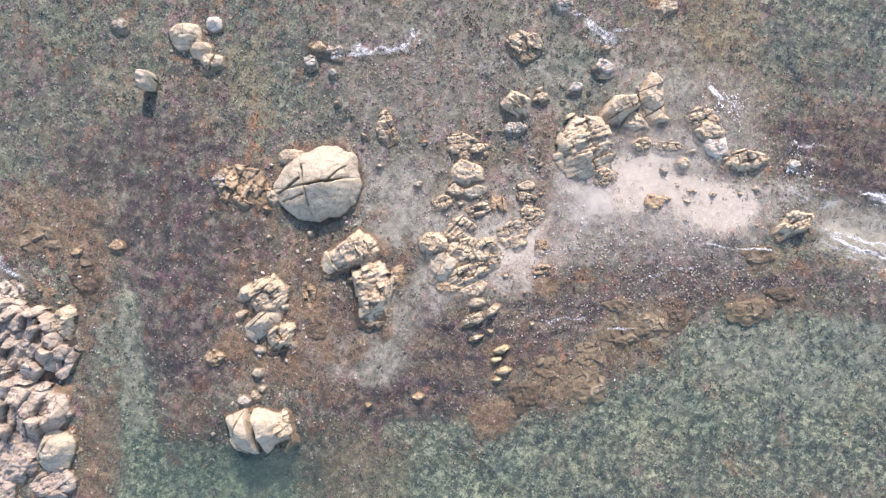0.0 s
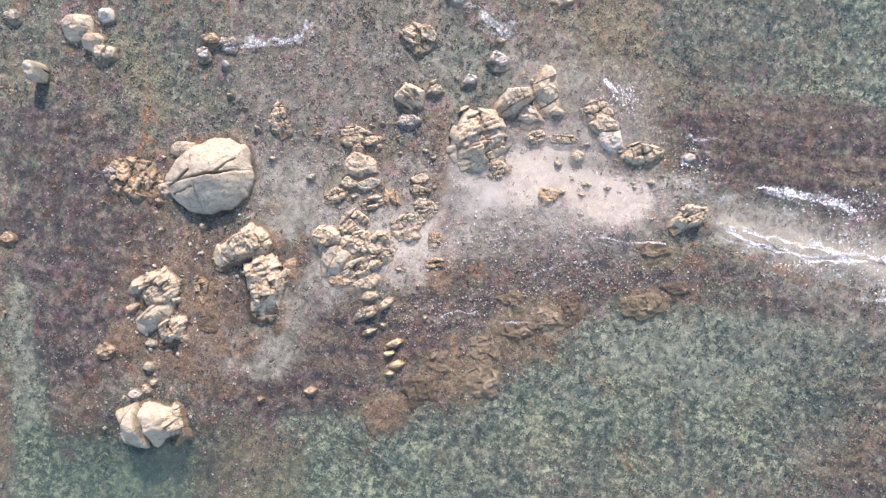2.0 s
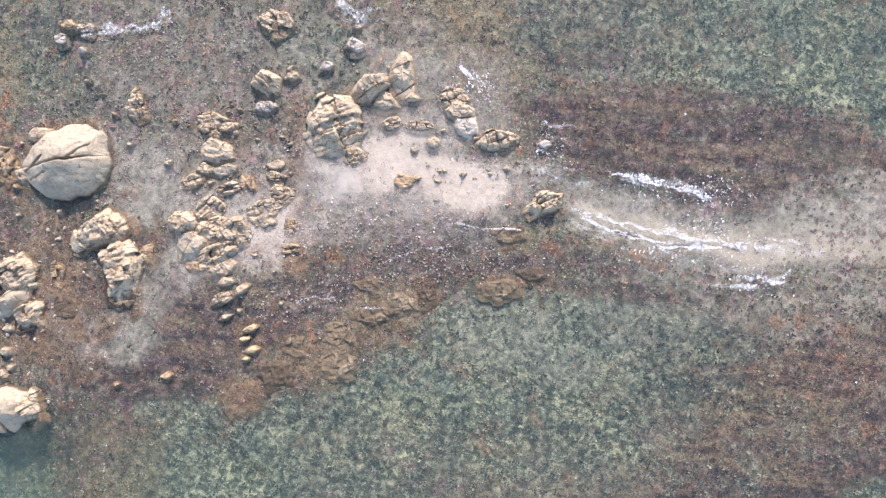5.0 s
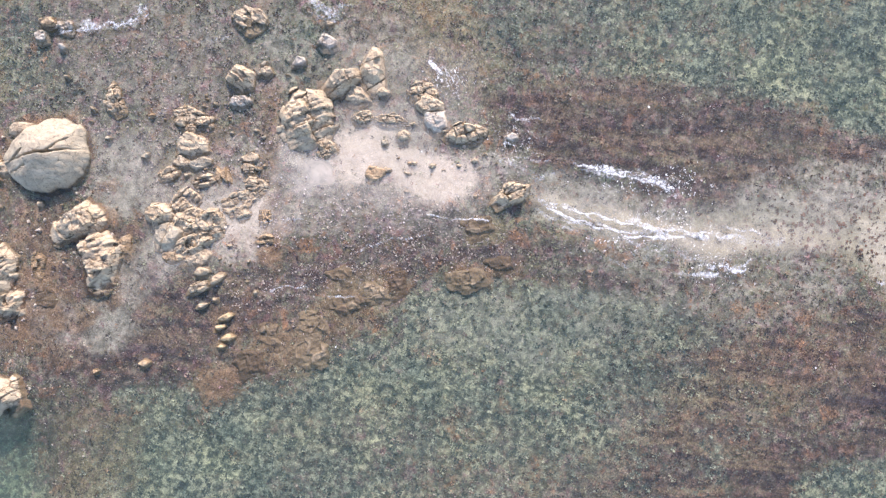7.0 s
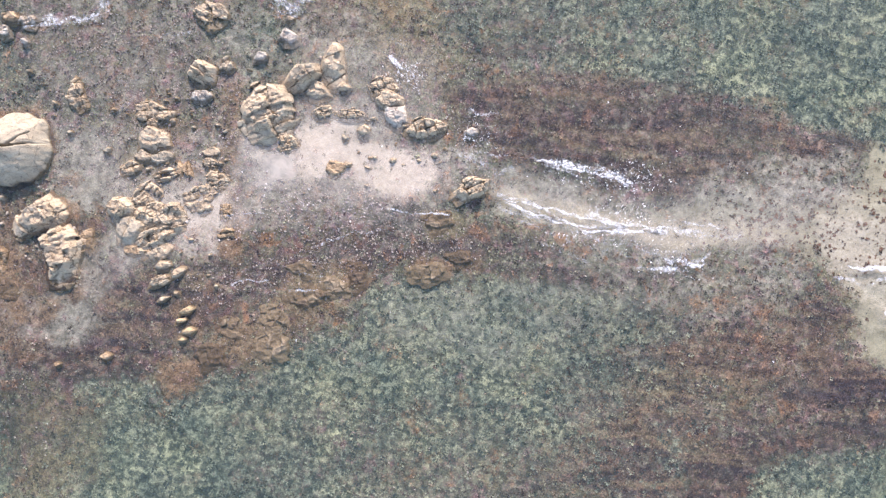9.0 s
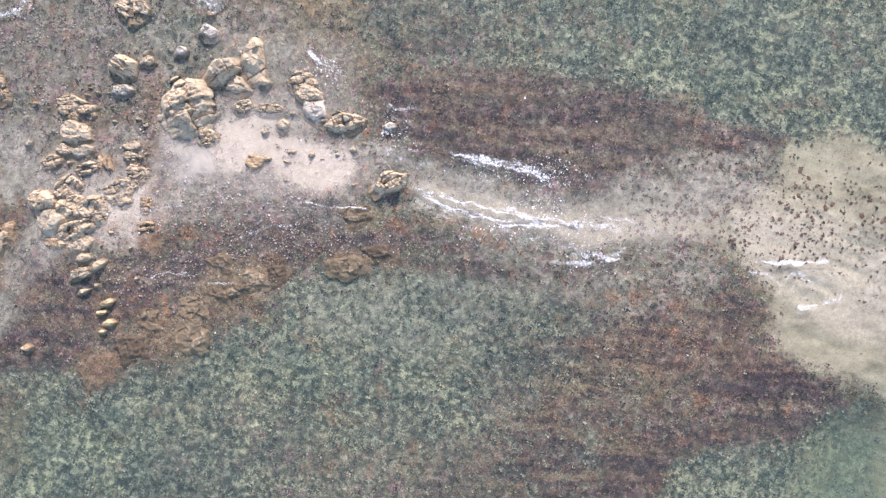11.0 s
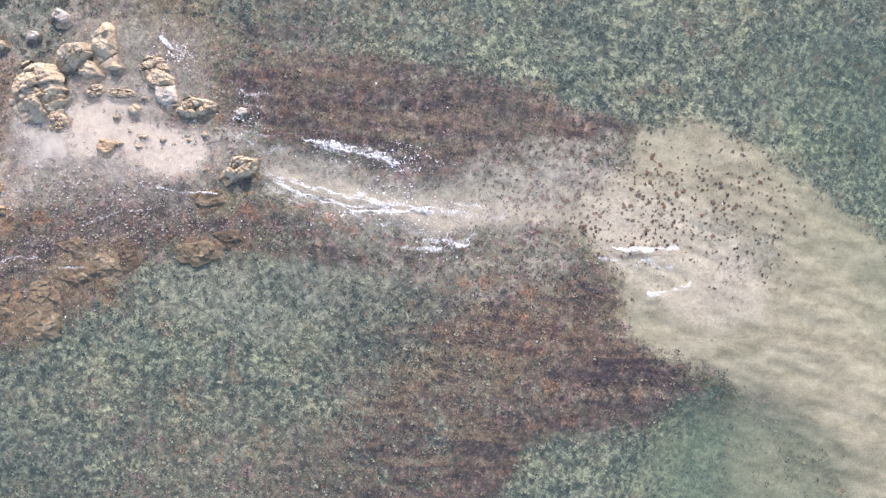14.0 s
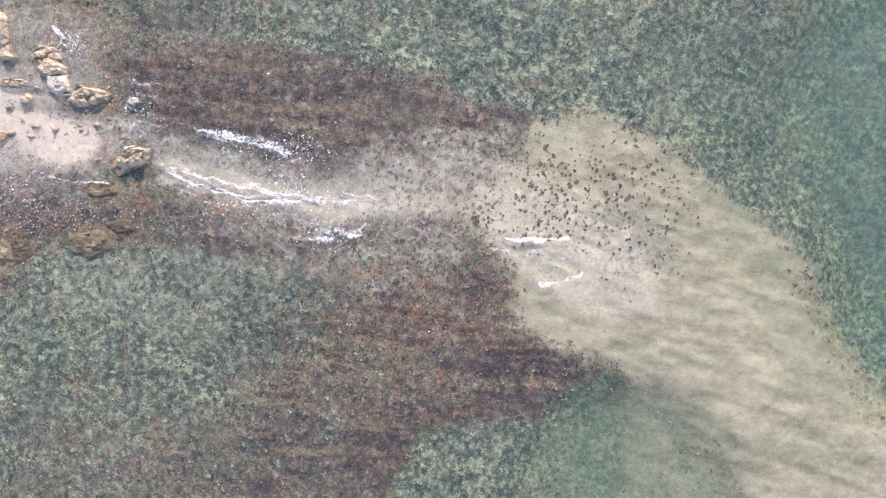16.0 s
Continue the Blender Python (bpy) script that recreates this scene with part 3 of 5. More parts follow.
    grit = ramp(nt, noise_tex(nt, 17.0, 3, 0.8), (0.36, (0.2, 0.19, 0.2)), (0.5, (0.92, 0.92, 0.92)), (0.62, (2.0, 1.95, 1.87)))
    frayed = noise_tex(nt, 3.6, 6, 0.75, 0.5)

    def torn(layer):
        """The layer's share, broken into patches where it thins out."""
        a = attribute(nt, layer)
        edge = math_node(nt, "MULTIPLY", a, math_node(nt, "SUBTRACT", 1.0, a))
        return math_node(nt, "ADD", a, math_node(nt, "MULTIPLY", math_node(nt, "MULTIPLY", math_node(nt, "SUBTRACT", frayed, 0.5), edge), 12.0), True)

    c = base
    for layer, colour, speckle in (("mussel_and_shade", mussel_and_shade, 0.9), ("brown", brown, 0.85), ("green", green, 0.7), ("olive", olive, 0.6), ("rust", rust, 0.6), ("gravel", gravel, 0.45), ("silt", silt, 0.25), ("sand", sand, 0.15)):
        c = mix(nt, torn(layer), c, mix(nt, speckle, colour, grit, "MULTIPLY"))
    nt.links.new(c, b.inputs["Base Color"])
    b.inputs["Roughness"].default_value = 0.85
    bump(nt, b, two, 0.6, 0.08)
    return m


def water_material():
    m = bpy.data.materials.new("sea_water")
    m.use_nodes, m.use_transparent_shadow = True, True
    nt = m.node_tree
    nt.nodes.clear()
    depth = attribute(nt, "depth")
    out = nt.nodes.new("ShaderNodeOutputMaterial")
    clear = nt.nodes.new("ShaderNodeBsdfTransparent")
    nt.links.new(mix(nt, math_node(nt, "MULTIPLY", depth, 0.42, True), (0.99, 0.985, 0.98), (0.5, 0.7, 0.54)), clear.inputs["Color"])
    silt = nt.nodes.new("ShaderNodeBsdfDiffuse")
    cloud = noise_tex(nt, 0.25, 4)
    nt.links.new(ramp(nt, cloud, (0.35, (0.055, 0.095, 0.08)), (0.65, (0.11, 0.145, 0.118))), silt.inputs["Color"])
    stirred = nt.nodes.new("ShaderNodeBsdfDiffuse")
    nt.links.new(ramp(nt, noise_tex(nt, 0.9, 5, 0.6, 0.8), (0.36, (0.33, 0.295, 0.25)), (0.62, (0.5, 0.445, 0.37))), stirred.inputs["Color"])
    body = nt.nodes.new("ShaderNodeMixShader")
    fog = math_node(nt, "SUBTRACT", 1.0, math_node(nt, "POWER", 2.718, math_node(nt, "MULTIPLY", depth, -0.25)))
    nt.links.new(math_node(nt, "ADD", fog, 0.03, True), body.inputs[0])
    nt.links.new(clear.outputs[0], body.inputs[1])
    nt.links.new(silt.outputs[0], body.inputs[2])
    wisps = ramp(nt, noise_tex(nt, 0.7, 5, 0.65, 1.2), (0.34, (0.35, 0.35, 0.35)), (0.6, (1, 1, 1)))
    milky = nt.nodes.new("ShaderNodeMixShader")
    nt.links.new(math_node(nt, "MULTIPLY", attribute(nt, "milk"), wisps, True), milky.inputs[0])
    nt.links.new(body.outputs[0], milky.inputs[1])
    nt.links.new(stirred.outputs[0], milky.inputs[2])
    gloss = nt.nodes.new("ShaderNodeBsdfGlossy")
    gloss.inputs["Roughness"].default_value = 0.12
    rip = add(nt, "ShaderNodeBump", Strength=0.7, Distance=0.06)
    nt.links.new(mix(nt, 0.4, noise_tex(nt, 1.6, 3), noise_tex(nt, 6.0, 3)), rip.inputs["Height"])
    nt.links.new(rip.outputs[0], gloss.inputs["Normal"])
    fres = add(nt, "ShaderNodeFresnel", IOR=1.33)
    nt.links.new(rip.outputs[0], fres.inputs["Normal"])
    top = nt.nodes.new("ShaderNodeMixShader")
    nt.links.new(fres.outputs[0], top.inputs[0])
    nt.links.new(milky.outputs[0], top.inputs[1])
    nt.links.new(gloss.outputs[0], top.inputs[2])
    nt.links.new(top.outputs[0], out.inputs["Surface"])
    return m


def rock_material(name, dark, mean, light, algae=0.03, cracked=0.75):
    m, nt, b = material(name)
    mid, small, large = noise_tex(nt, 1.3, 5, 0.6), noise_tex(nt, 9.0, 5, 0.7), noise_tex(nt, 0.5, 3)
    c = ramp(nt, mix(nt, 0.45, mid, small), (0.32, dark), (0.5, mean), (0.66, light))
    info = nt.nodes.new("ShaderNodeObjectInfo")
    c = mix(nt, math_node(nt, "MULTIPLY", info.outputs["Random"], 0.35), c, mean)
    pits = ramp(nt, noise_tex(nt, 5.0, 6, 0.75), (0.36, (0.5, 0.48, 0.47)), (0.47, (1, 1, 1)))
    c = mix(nt, 0.8, c, pits, "MULTIPLY")
    geo = nt.nodes.new("ShaderNodeNewGeometry")
    net = add(nt, "ShaderNodeTexVoronoi", Scale=1.0)
    net.feature = "DISTANCE_TO_EDGE"
    warp = nt.nodes.new("ShaderNodeVectorMath")
    warp.operation = "ADD"
    bend = add(nt, "ShaderNodeTexNoise", Scale=1.5, Detail=3.0)
    nt.links.new(geo.outputs["Position"], bend.inputs["Vector"])
    nt.links.new(geo.outputs["Position"], warp.inputs[0])
    nt.links.new(bend.outputs["Color"], warp.inputs[1])
    lay = nt.nodes.new("ShaderNodeMapping")
    lay.inputs["Rotation"].default_value = (0.3, 0.2, radians(-28))
    lay.inputs["Scale"].default_value = (0.75, 1.9, 0.8)
    nt.links.new(warp.outputs[0], lay.inputs["Vector"])
    nt.links.new(lay.outputs[0], net.inputs["Vector"])
    joints = ramp(nt, net.outputs["Distance"], (0.0, (0.2, 0.15, 0.12)), (0.038, (1, 1, 1)))
    c = mix(nt, cracked, c, joints, "MULTIPLY")
    streak = ramp(nt, noise_tex(nt, 2.6, 6, 0.7, 1.2), (0.56, (0, 0, 0)), (0.7, (0.45, 0.45, 0.45)))
    c = mix(nt, streak, c, tuple(v * 0.5 for v in mean))
    sep = nt.nodes.new("ShaderNodeSeparateXYZ")
    nt.links.new(geo.outputs["Position"], sep.inputs[0])
    level = math_node(nt, "ADD", sep.outputs["Z"], math_node(nt, "MULTIPLY", mid, 0.22))
    weed = ramp(nt, level, (algae + 0.06, (1, 1, 1)), (algae + 0.16, (0, 0, 0)))
    c = mix(nt, math_node(nt, "MULTIPLY", weed, 0.45), c, ramp(nt, small, (0.35, (0.1, 0.065, 0.035)), (0.65, (0.26, 0.18, 0.1))))
    nt.links.new(c, b.inputs["Base Color"])
    b.inputs["Roughness"].default_value = 0.8
    bump(nt, b, mix(nt, 0.5, mix(nt, 0.6, mid, small), joints), 0.9, 0.08)
    return m


def scatter_material(name, *colours, rough=0.8, size=0.8, shade_banded=0.0, hues=0.0, clouded=0.0):
    """Pieces of one lying mass: each takes a colour of its own."""
    m, nt, b = material(name)
    geo = nt.nodes.new("ShaderNodeNewGeometry")
    patch = noise_tex(nt, size, 4, 0.6)
    fac = math_node(nt, "ADD", math_node(nt, "MULTIPLY", geo.outputs["Random Per Island"], 0.85), math_node(nt, "SUBTRACT", math_node(nt, "MULTIPLY", patch, 1.3), 0.58), True)
    # wave shading put into the pieces' colour, in the seabed's bands
    if shade_banded:
        fac = math_node(nt, "ADD", fac, math_node(nt, "MULTIPLY", math_node(nt, "SUBTRACT", 0.5, stretched(nt, 0.14, 0.9)), shade_banded), True)
    n = len(colours)
    c = ramp(nt, fac, *[((i + 0.5) / n, col) for i, col in enumerate(colours)])
    speck = noise_tex(nt, 15.0, 4, 0.75)
    c = mix(nt, 0.75, c, ramp(nt, speck, (0.36, (0.35, 0.33, 0.34)), (0.62, (1.45, 1.43, 1.4))), "MULTIPLY")
    if clouded:
        c = mix(nt, clouded, c, ramp(nt, noise_tex(nt, 0.28, 3, 0.6, 0.5), (0.36, (0.66, 0.74, 0.8)), (0.5, (1, 1, 1)), (0.64, (1.22, 1.2, 1.1))), "MULTIPLY")
    if hues:
        c = tinted(nt, c, hues)
    nt.links.new(c, b.inputs["Base Color"])
    b.inputs["Roughness"].default_value = rough
    return m


def foam_material():
    m, nt, b = material("sea_foam")
    b.inputs["Base Color"].default_value = (0.82, 0.82, 0.8, 1)
    b.inputs["Roughness"].default_value = 0.7
    froth = math_node(nt, "MULTIPLY", noise_tex(nt, 4.5, 6, 0.8, 1.0), 1.7)
    lace = math_node(nt, "SUBTRACT", math_node(nt, "ADD", froth, math_node(nt, "MULTIPLY", attribute(nt, "cover"), 0.75)), 1.28)
    nt.links.new(math_node(nt, "MULTIPLY", lace, 1.7, True), b.inputs["Alpha"])
    return m


BED, WATER, FOAM = bed_material(), water_material(), foam_material()
TAN = rock_material("granite_tan", (0.215, 0.152, 0.094), (0.415, 0.322, 0.207), (0.56, 0.458, 0.315))
PALE = rock_material("granite_pale", (0.2, 0.158, 0.104), (0.355, 0.293, 0.2), (0.47, 0.398, 0.285), cracked=0.2)
GREY = rock_material("granite_grey", (0.26, 0.215, 0.165), (0.45, 0.385, 0.3), (0.57, 0.5, 0.41))
WEEDY = scatter_material("weed_crust", (0.06, 0.038, 0.026), (0.13, 0.082, 0.048), (0.21, 0.135, 0.078), (0.3, 0.21, 0.13), size=1.6)
SLABWEED = scatter_material("slab_weed", (0.065, 0.044, 0.027), (0.118, 0.081, 0.049), (0.165, 0.122, 0.074), (0.225, 0.175, 0.11), size=1.6)
YELLOW = rock_material("granite_yellow", (0.25, 0.165, 0.085), (0.45, 0.325, 0.175), (0.57, 0.45, 0.28))
PINK = rock_material("granite_pink", (0.175, 0.132, 0.096), (0.335, 0.27, 0.2), (0.465, 0.39, 0.305))
OCHRE = rock_material("granite_ochre", (0.16, 0.1, 0.055), (0.36, 0.25, 0.14), (0.5, 0.39, 0.25))


# ---- seabed and water ----
def spread(lo, hi, step, reach):
    """Even steps from lo to hi, then ever wider ones out to reach."""
    inner = list(np.arange(lo, hi + step / 2, step))
    out, d = [], step
    while not out or out[-1] < reach:
        d *= 1.35
        out.append((out[-1] if out else 0) + d)
    return np.array([lo - o for o in reversed(out)] + inner + [hi + o for o in out])


def grid_mesh(name, gx, gy, z, attributes=None):
    nx, ny = len(gx), len(gy)
    co = np.empty((ny, nx, 3))
    co[..., 0], co[..., 1], co[..., 2] = gx[None, :], gy[:, None], z
    i = np.arange(nx * ny).reshape(ny, nx)
    quads = np.stack([i[:-1, :-1], i[:-1, 1:], i[1:, 1:], i[1:, :-1]], -1).reshape(-1, 4)
    me = mesh_of(name, co.reshape(-1, 3), quads)
    for key, v in (attributes or {}).items():
        me.attributes.new(key, "FLOAT", "POINT").data.foreach_set("value", v.astype(np.float32).ravel())
    return me


def mesh_of(name, co, faces, smooth_faces=True):
    """A mesh from arrays: co (n, 3), faces (m, 3) or (m, 4)."""
    me = bpy.data.meshes.new(name)
    k = faces.shape[1]
    me.vertices.add(len(co))
    me.vertices.foreach_set("co", co.astype(np.float32).ravel())
    me.loops.add(faces.size)
    me.loops.foreach_set("vertex_index", faces.astype(np.int32).ravel())
    me.polygons.add(len(faces))
    me.polygons.foreach_set("loop_start", np.arange(0, faces.size, k, dtype=np.int32))
    me.polygons.foreach_set("loop_total", np.full(len(faces), k, dtype=np.int32))
    me.polygons.foreach_set("use_smooth", np.full(len(faces), smooth_faces))
    me.update(calc_edges=True)
    me.validate()
    return me


gx, gy = spread(-32, 74, 0.14, 900), spread(-24, 23, 0.14, 900)
mx, my = np.meshgrid(gx, gy)
W = weights(mx, my)
shares, above = {}, np.zeros_like(mx)
for kind in reversed(KINDS):
    shares[kind] = np.clip(W[kind] / np.maximum(1 - above, 1e-3), 0, 1)
    above = above + W[kind]
me = grid_mesh("ground", gx, gy, bed(mx, my, W), shares)
me.materials.append(BED)
tagged(new("ground", me), "shallow rocky seabed with brown and green weed and pale sand", "seabed", kind="structure")

gx, gy = spread(-32, 74, 0.3, 900), spread(-24, 23, 0.3, 900)
mx, my = np.meshgrid(gx, gy)
near = smooth(90, 40, np.hypot(mx - 22, my))
swell = (0.03 * np.sin((my * 1.5 + mx * 0.25) + 2.2 * fbm(mx / 7, my / 7, 61, 3)) + 0.03 * fbm(mx / 1.6, my / 1.6, 67, 3)) * near
me = grid_mesh("water", gx, gy, swell, {"depth": np.clip(swell - bed(mx, my, None, False), 0, 9), "milk": weights(mx, my)["milk"]})
me.materials.append(WATER)
sea = new("water", me)
sea.visible_shadow = False
tagged(sea, "clear shallow sea water with small ripples", "sea water", kind="structure")


# ---- rocks ----
def part(name, me, mat, parent, label=""):
    me.materials.append(mat)
    ob = new(name, me)
    ob.parent = parent
    return tagged(ob, label) if label else ob


def voronoi(u, v, seed):
    """Nearest cell with its centre, and the difference of the two nearest distances."""
    best, second, label = np.full(u.shape, 9.0), np.full(u.shape, 9.0), np.zeros(u.shape, np.int64)
    bu, bv = np.zeros(u.shape), np.zeros(u.shape)
    iu, iv = np.floor(u), np.floor(v)
    for du in (-1, 0, 1):
        for dv in (-1, 0, 1):
            cu, cv = iu + du, iv + dv
            pu, pv = cu + 0.22 + 0.56 * lattice(cu, cv, seed), cv + 0.22 + 0.56 * lattice(cu, cv, seed + 5)
            d = np.maximum(np.abs(u - pu), np.abs(v - pv)) * 0.6 + np.hypot(u - pu, v - pv) * 0.4
            key = (cu.astype(np.int64) + 500) * 1009 + cv.astype(np.int64) + 500
            closer = d < best
            second = np.where(closer, best, np.minimum(second, d))
            label = np.where(closer, key, label)
            bu, bv = np.where(closer, pu, bu), np.where(closer, pv, bv)
            best = np.where(closer, d, best)
    return label, second - best, bu, bv


def chips(u, v, size, seed):
    """Height of a chipped surface: small facets, each with its own slope."""
    cell, e, cu, cv = voronoi(u / size, v / size, seed)
    su, sv = lattice(cell, cell * 0 + 3, seed) - 0.5, lattice(cell, cell * 0 + 5, seed) - 0.5
    k = smooth(0, 0.16, e)
    return size * (0.75 * (su * (u / size - cu) + sv * (v / size - cv)) + 0.3 * (lattice(cell, cell * 0 + 9, seed) - 0.5)) * k


def pieces_of(keep, cell):
    """Numbers the connected pieces of the kept squares, cell by cell; small ones join a neighbour."""
    ny, nx = keep.shape
    lab = np.where(keep, np.arange(ny * nx).reshape(ny, nx), -1)
    pairs = (((slice(1, None), slice(None)), (slice(None, -1), slice(None))), ((slice(None), slice(1, None)), (slice(None), slice(None, -1))))
    while True:
        old = lab.copy()
        for a, b in pairs:
            ok = (lab[a] >= 0) & (lab[b] >= 0) & (cell[a] == cell[b])
            low = np.minimum(lab[a], lab[b])
            lab[a] = np.where(ok, low, lab[a])
            lab[b] = np.where(ok, np.minimum(low, lab[b]), lab[b])
        root = lab.ravel()
        lab = np.where(lab >= 0, root[np.maximum(lab, 0)], -1)
        if (lab == old).all():
            break
    ids, count = np.unique(lab[keep], return_counts=True)
    good = ids[count >= max(14, 0.012 * keep.sum())]
    lab = np.where(np.isin(lab, good), lab, -1)
    for _ in range(60):
        if not (keep & (lab < 0)).any():
            break
        for a, b in pairs:
            for c, d in ((a, b), (b, a)):
                gap = keep[c] & (lab[c] < 0) & (lab[d] >= 0)
                lab[c] = np.where(gap, lab[d], lab[c])
    return lab


SEED = [100]


def outcrop(name, label, x, y, long, wide, high, turn=0, mat=None, cells=None, joint=0, lines=(), power=2.6, profile=None, tilt=0.25, ragged=0.1, gap=0.07, foot=0.0, soft=None, dip=0.15, slope=1.0, taper=0.0, group=""):
    """A rock that stands in the seabed: an uneven dome, split into blocks by a net of joints (cells: block length and
    width) or by single cracks (lines: angle, offset, width, and where the crack starts and ends), each block with its own height and lean."""
    SEED[0] += 7
    seed = SEED[0]
    s = math.sqrt(long * wide)
    if label in (LOW, STONE, SLAB):
        high, long, wide = high * 0.68, long * 1.1, wide * 1.1
        s = math.sqrt(long * wide)
    foot = foot if s > 1.0 and high > 0.2 else 0
    soft = soft if soft is not None else 0.06 if cells else 0.08
    dice = random.Random(seed)
    profile = profile or (4.5 if cells else 3.0)
    step = min(max(s / 60, 0.02), 0.055)
    a, b = long / 2, wide / 2
    reach = 1.25 + foot
    u, v = np.meshgrid(np.arange(-a * reach, a * reach + step, step), np.arange(-b * reach, b * reach + step, step))
    bulge = 1 + ragged * fbm(u / s * 2.2 + seed, v / s * 2.2, seed, 3) + 0.06 * fbm(u / s * 8, v / s * 8 + seed, seed + 3, 3)
    full_u, u = u, u / (1 - taper * np.clip(v / b, -1.2, 1.2))
    oval = (np.abs(u / a) ** power + np.abs(v / b) ** power) ** (1 / power)
    sides = (6 if cells else 5) + seed % 3
    flat_r = np.zeros(u.shape)
    for k in range(sides):
        way = 2 * math.pi * (k + dice.uniform(-0.3, 0.3)) / sides
        d = math.hypot(a * math.cos(way), b * math.sin(way)) * dice.uniform(0.95, 1.12)
        flat_r = np.maximum(flat_r, (u * math.cos(way) + v * math.sin(way)) / d)
    r = (soft * oval + (1 - soft) * flat_r) * bulge
    wide_r = r
    cell, edge = np.zeros(u.shape, np.int64), np.full(u.shape, 9.0)
    wob = 0.045 * s
    wob_u, wob_v = u + wob * fbm(u / s * 3, v / s * 3, seed + 11, 4), v + wob * fbm(u / s * 3, v / s * 3, seed + 13, 4)
    lean, thin = 0, np.full(u.shape, 9.0)
    if cells:
        j = radians(joint - turn)
        p, q = (wob_u * math.cos(j) + wob_v * math.sin(j)) / cells[0], (-wob_u * math.sin(j) + wob_v * math.cos(j)) / cells[1]
        cell, e, cu, cv = voronoi(p + 0.31 * seed, q + 0.17 * seed, seed)
        edge = e * min(cells)
        lean_u, lean_v = lattice(cell, cell * 0 + 7, seed) - 0.5, lattice(cell, cell * 0 + 9, seed) - 0.62
        lean = tilt * 2.0 * (lean_u * (p + 0.31 * seed - cu) * cells[0] + lean_v * (q + 0.17 * seed - cv) * cells[1])
        thin = voronoi(p * 1.35 + 0.7 * seed, q * 1.9 + 0.4 * seed, seed + 61)[1] * min(cells) / 1.6
        r = r * (1 + 0.24 * (lattice(cell, cell * 0 + 1, seed) - 0.5))
    deep = 0.28 * high + 0.09
    crack = (1 - smooth(0.0, gap * 0.75, edge)) * (0.25 + 0.75 * smooth(-0.3, 0.35, fbm(u / s * 2.5, v / s * 2.5, seed + 43, 3)))
    for k, (angle, offset, width, *ends) in enumerate(lines):
        j = radians(angle - turn)
        d = -wob_u * math.sin(j) + wob_v * math.cos(j) - offset
        if ends:
            along = wob_u * math.cos(j) + wob_v * math.sin(j)
            d = np.hypot(d, np.maximum(np.maximum(ends[0] - along, along - ends[1]), 0))
        else:
            cell = cell + (d > 0) * 7919 * (k + 1)
        edge = np.minimum(edge, np.abs(d))
        crack = np.maximum(crack, (1 - smooth(width * 0.3, width, np.abs(d))) * (2.6 if width > 0.15 else 0.3 + 1.5 * smooth(-0.25, 0.3, fbm(u / s * 2, v / s * 2, seed + 51 + k, 3))))
    blocks = 1.0 if (cells or lines) else 0.0
    ct, st = math.cos(radians(turn)), math.sin(radians(turn))
    north = (u * st + v * ct) / math.hypot(a * st, b * ct)
    # steep towards the north, worn to a long slope towards the south
    steep = 0.34 + (dice.uniform(0.9, 1.5) - 0.34) * smooth(-0.55, 0.45, north)
    rim = min(-0.2, high - 0.25)
    flank = np.clip((1 - r) * s * steep * slope / (high - rim), 0, 1)
    shape = np.clip(1 - np.clip(r, 0, 1) ** profile, 0, 1) ** (0.5 if soft < 0.5 else 0.72)
    shape = soft * shape + (1 - soft) * np.minimum(flank, 0.92 + 0.08 * shape)
    fade = smooth(-0.3, 0.35, fbm(u / s * 2.5, v / s * 2.5, seed + 43, 3))
    top = high * (0.85 + 0.2 * fbm(u / s * 1.7, v / s * 1.7 + seed, seed + 17, 3)) + lean + high * dip * north
    top = top + blocks * (high + 0.2) * tilt * 1.0 * (lattice(cell, cell * 0 + 3, seed) - 0.5)
    top = top - np.clip(0.045 - edge * 0.9, 0, 1) * blocks * (0.4 + 0.6 * fade) - deep * crack - 0.09 * (1 - smooth(0.0, 0.065, thin))
    rough = chips(wob_u, wob_v, 0.3 * s if not cells else 0.75 * min(cells), seed + 23) * 0.8 * (1 - soft) + chips(wob_u, wob_v, 0.26, seed + 29) * 0.7 * (1 - soft)
    jb = radians(joint - turn)
    beds_u, beds_v = wob_u * math.cos(jb) + wob_v * math.sin(jb), -wob_u * math.sin(jb) + wob_v * math.cos(jb)
    rough = rough + (0.07 if cells else 0.025) * min(s, 1.5) * fbm(beds_u / 0.9, beds_v / 0.2 + seed, seed + 47, 3)
    z = rim + (top + rough - rim) * shape + 0.045 * min(s, 1.5) * fbm(u / 0.3, v / 0.35, seed + 19, 4) * shape
    z = z - 0.65 * np.clip((r - 0.955) / 0.055, 0, 1)
    hem = 1 + foot * (0.3 + 1.6 * fbm(u / s * 2.5 + 9, v / s * 2.5 + seed, seed + 31, 4))
    apron = -0.05 - 0.3 * (wide_r - 0.9) / max(foot, 0.05) + 0.05 * fbm(u / 0.25, v / 0.25, seed + 37, 3)
    i = np.arange(u.size).reshape(u.shape)
    quads = np.stack([i[:-1, :-1], i[:-1, 1:], i[1:, 1:], i[1:, :-1]], -1)

    def squares(inside):
        return inside[:-1, :-1] & inside[:-1, 1:] & inside[1:, 1:] & inside[1:, :-1]

    def piece(title, height, f):
        used, back = np.unique(f, return_inverse=True)
        flat = np.stack([full_u * ct - v * st, full_u * st + v * ct, height], -1).reshape(-1, 3)
        return mesh_of(title, flat[used], back.reshape(-1, 4))

    keep = squares(r < 1.012)
    lab = pieces_of(keep, cell[:-1, :-1])
    kinds = [k for k in np.unique(lab[keep]) if k >= 0]
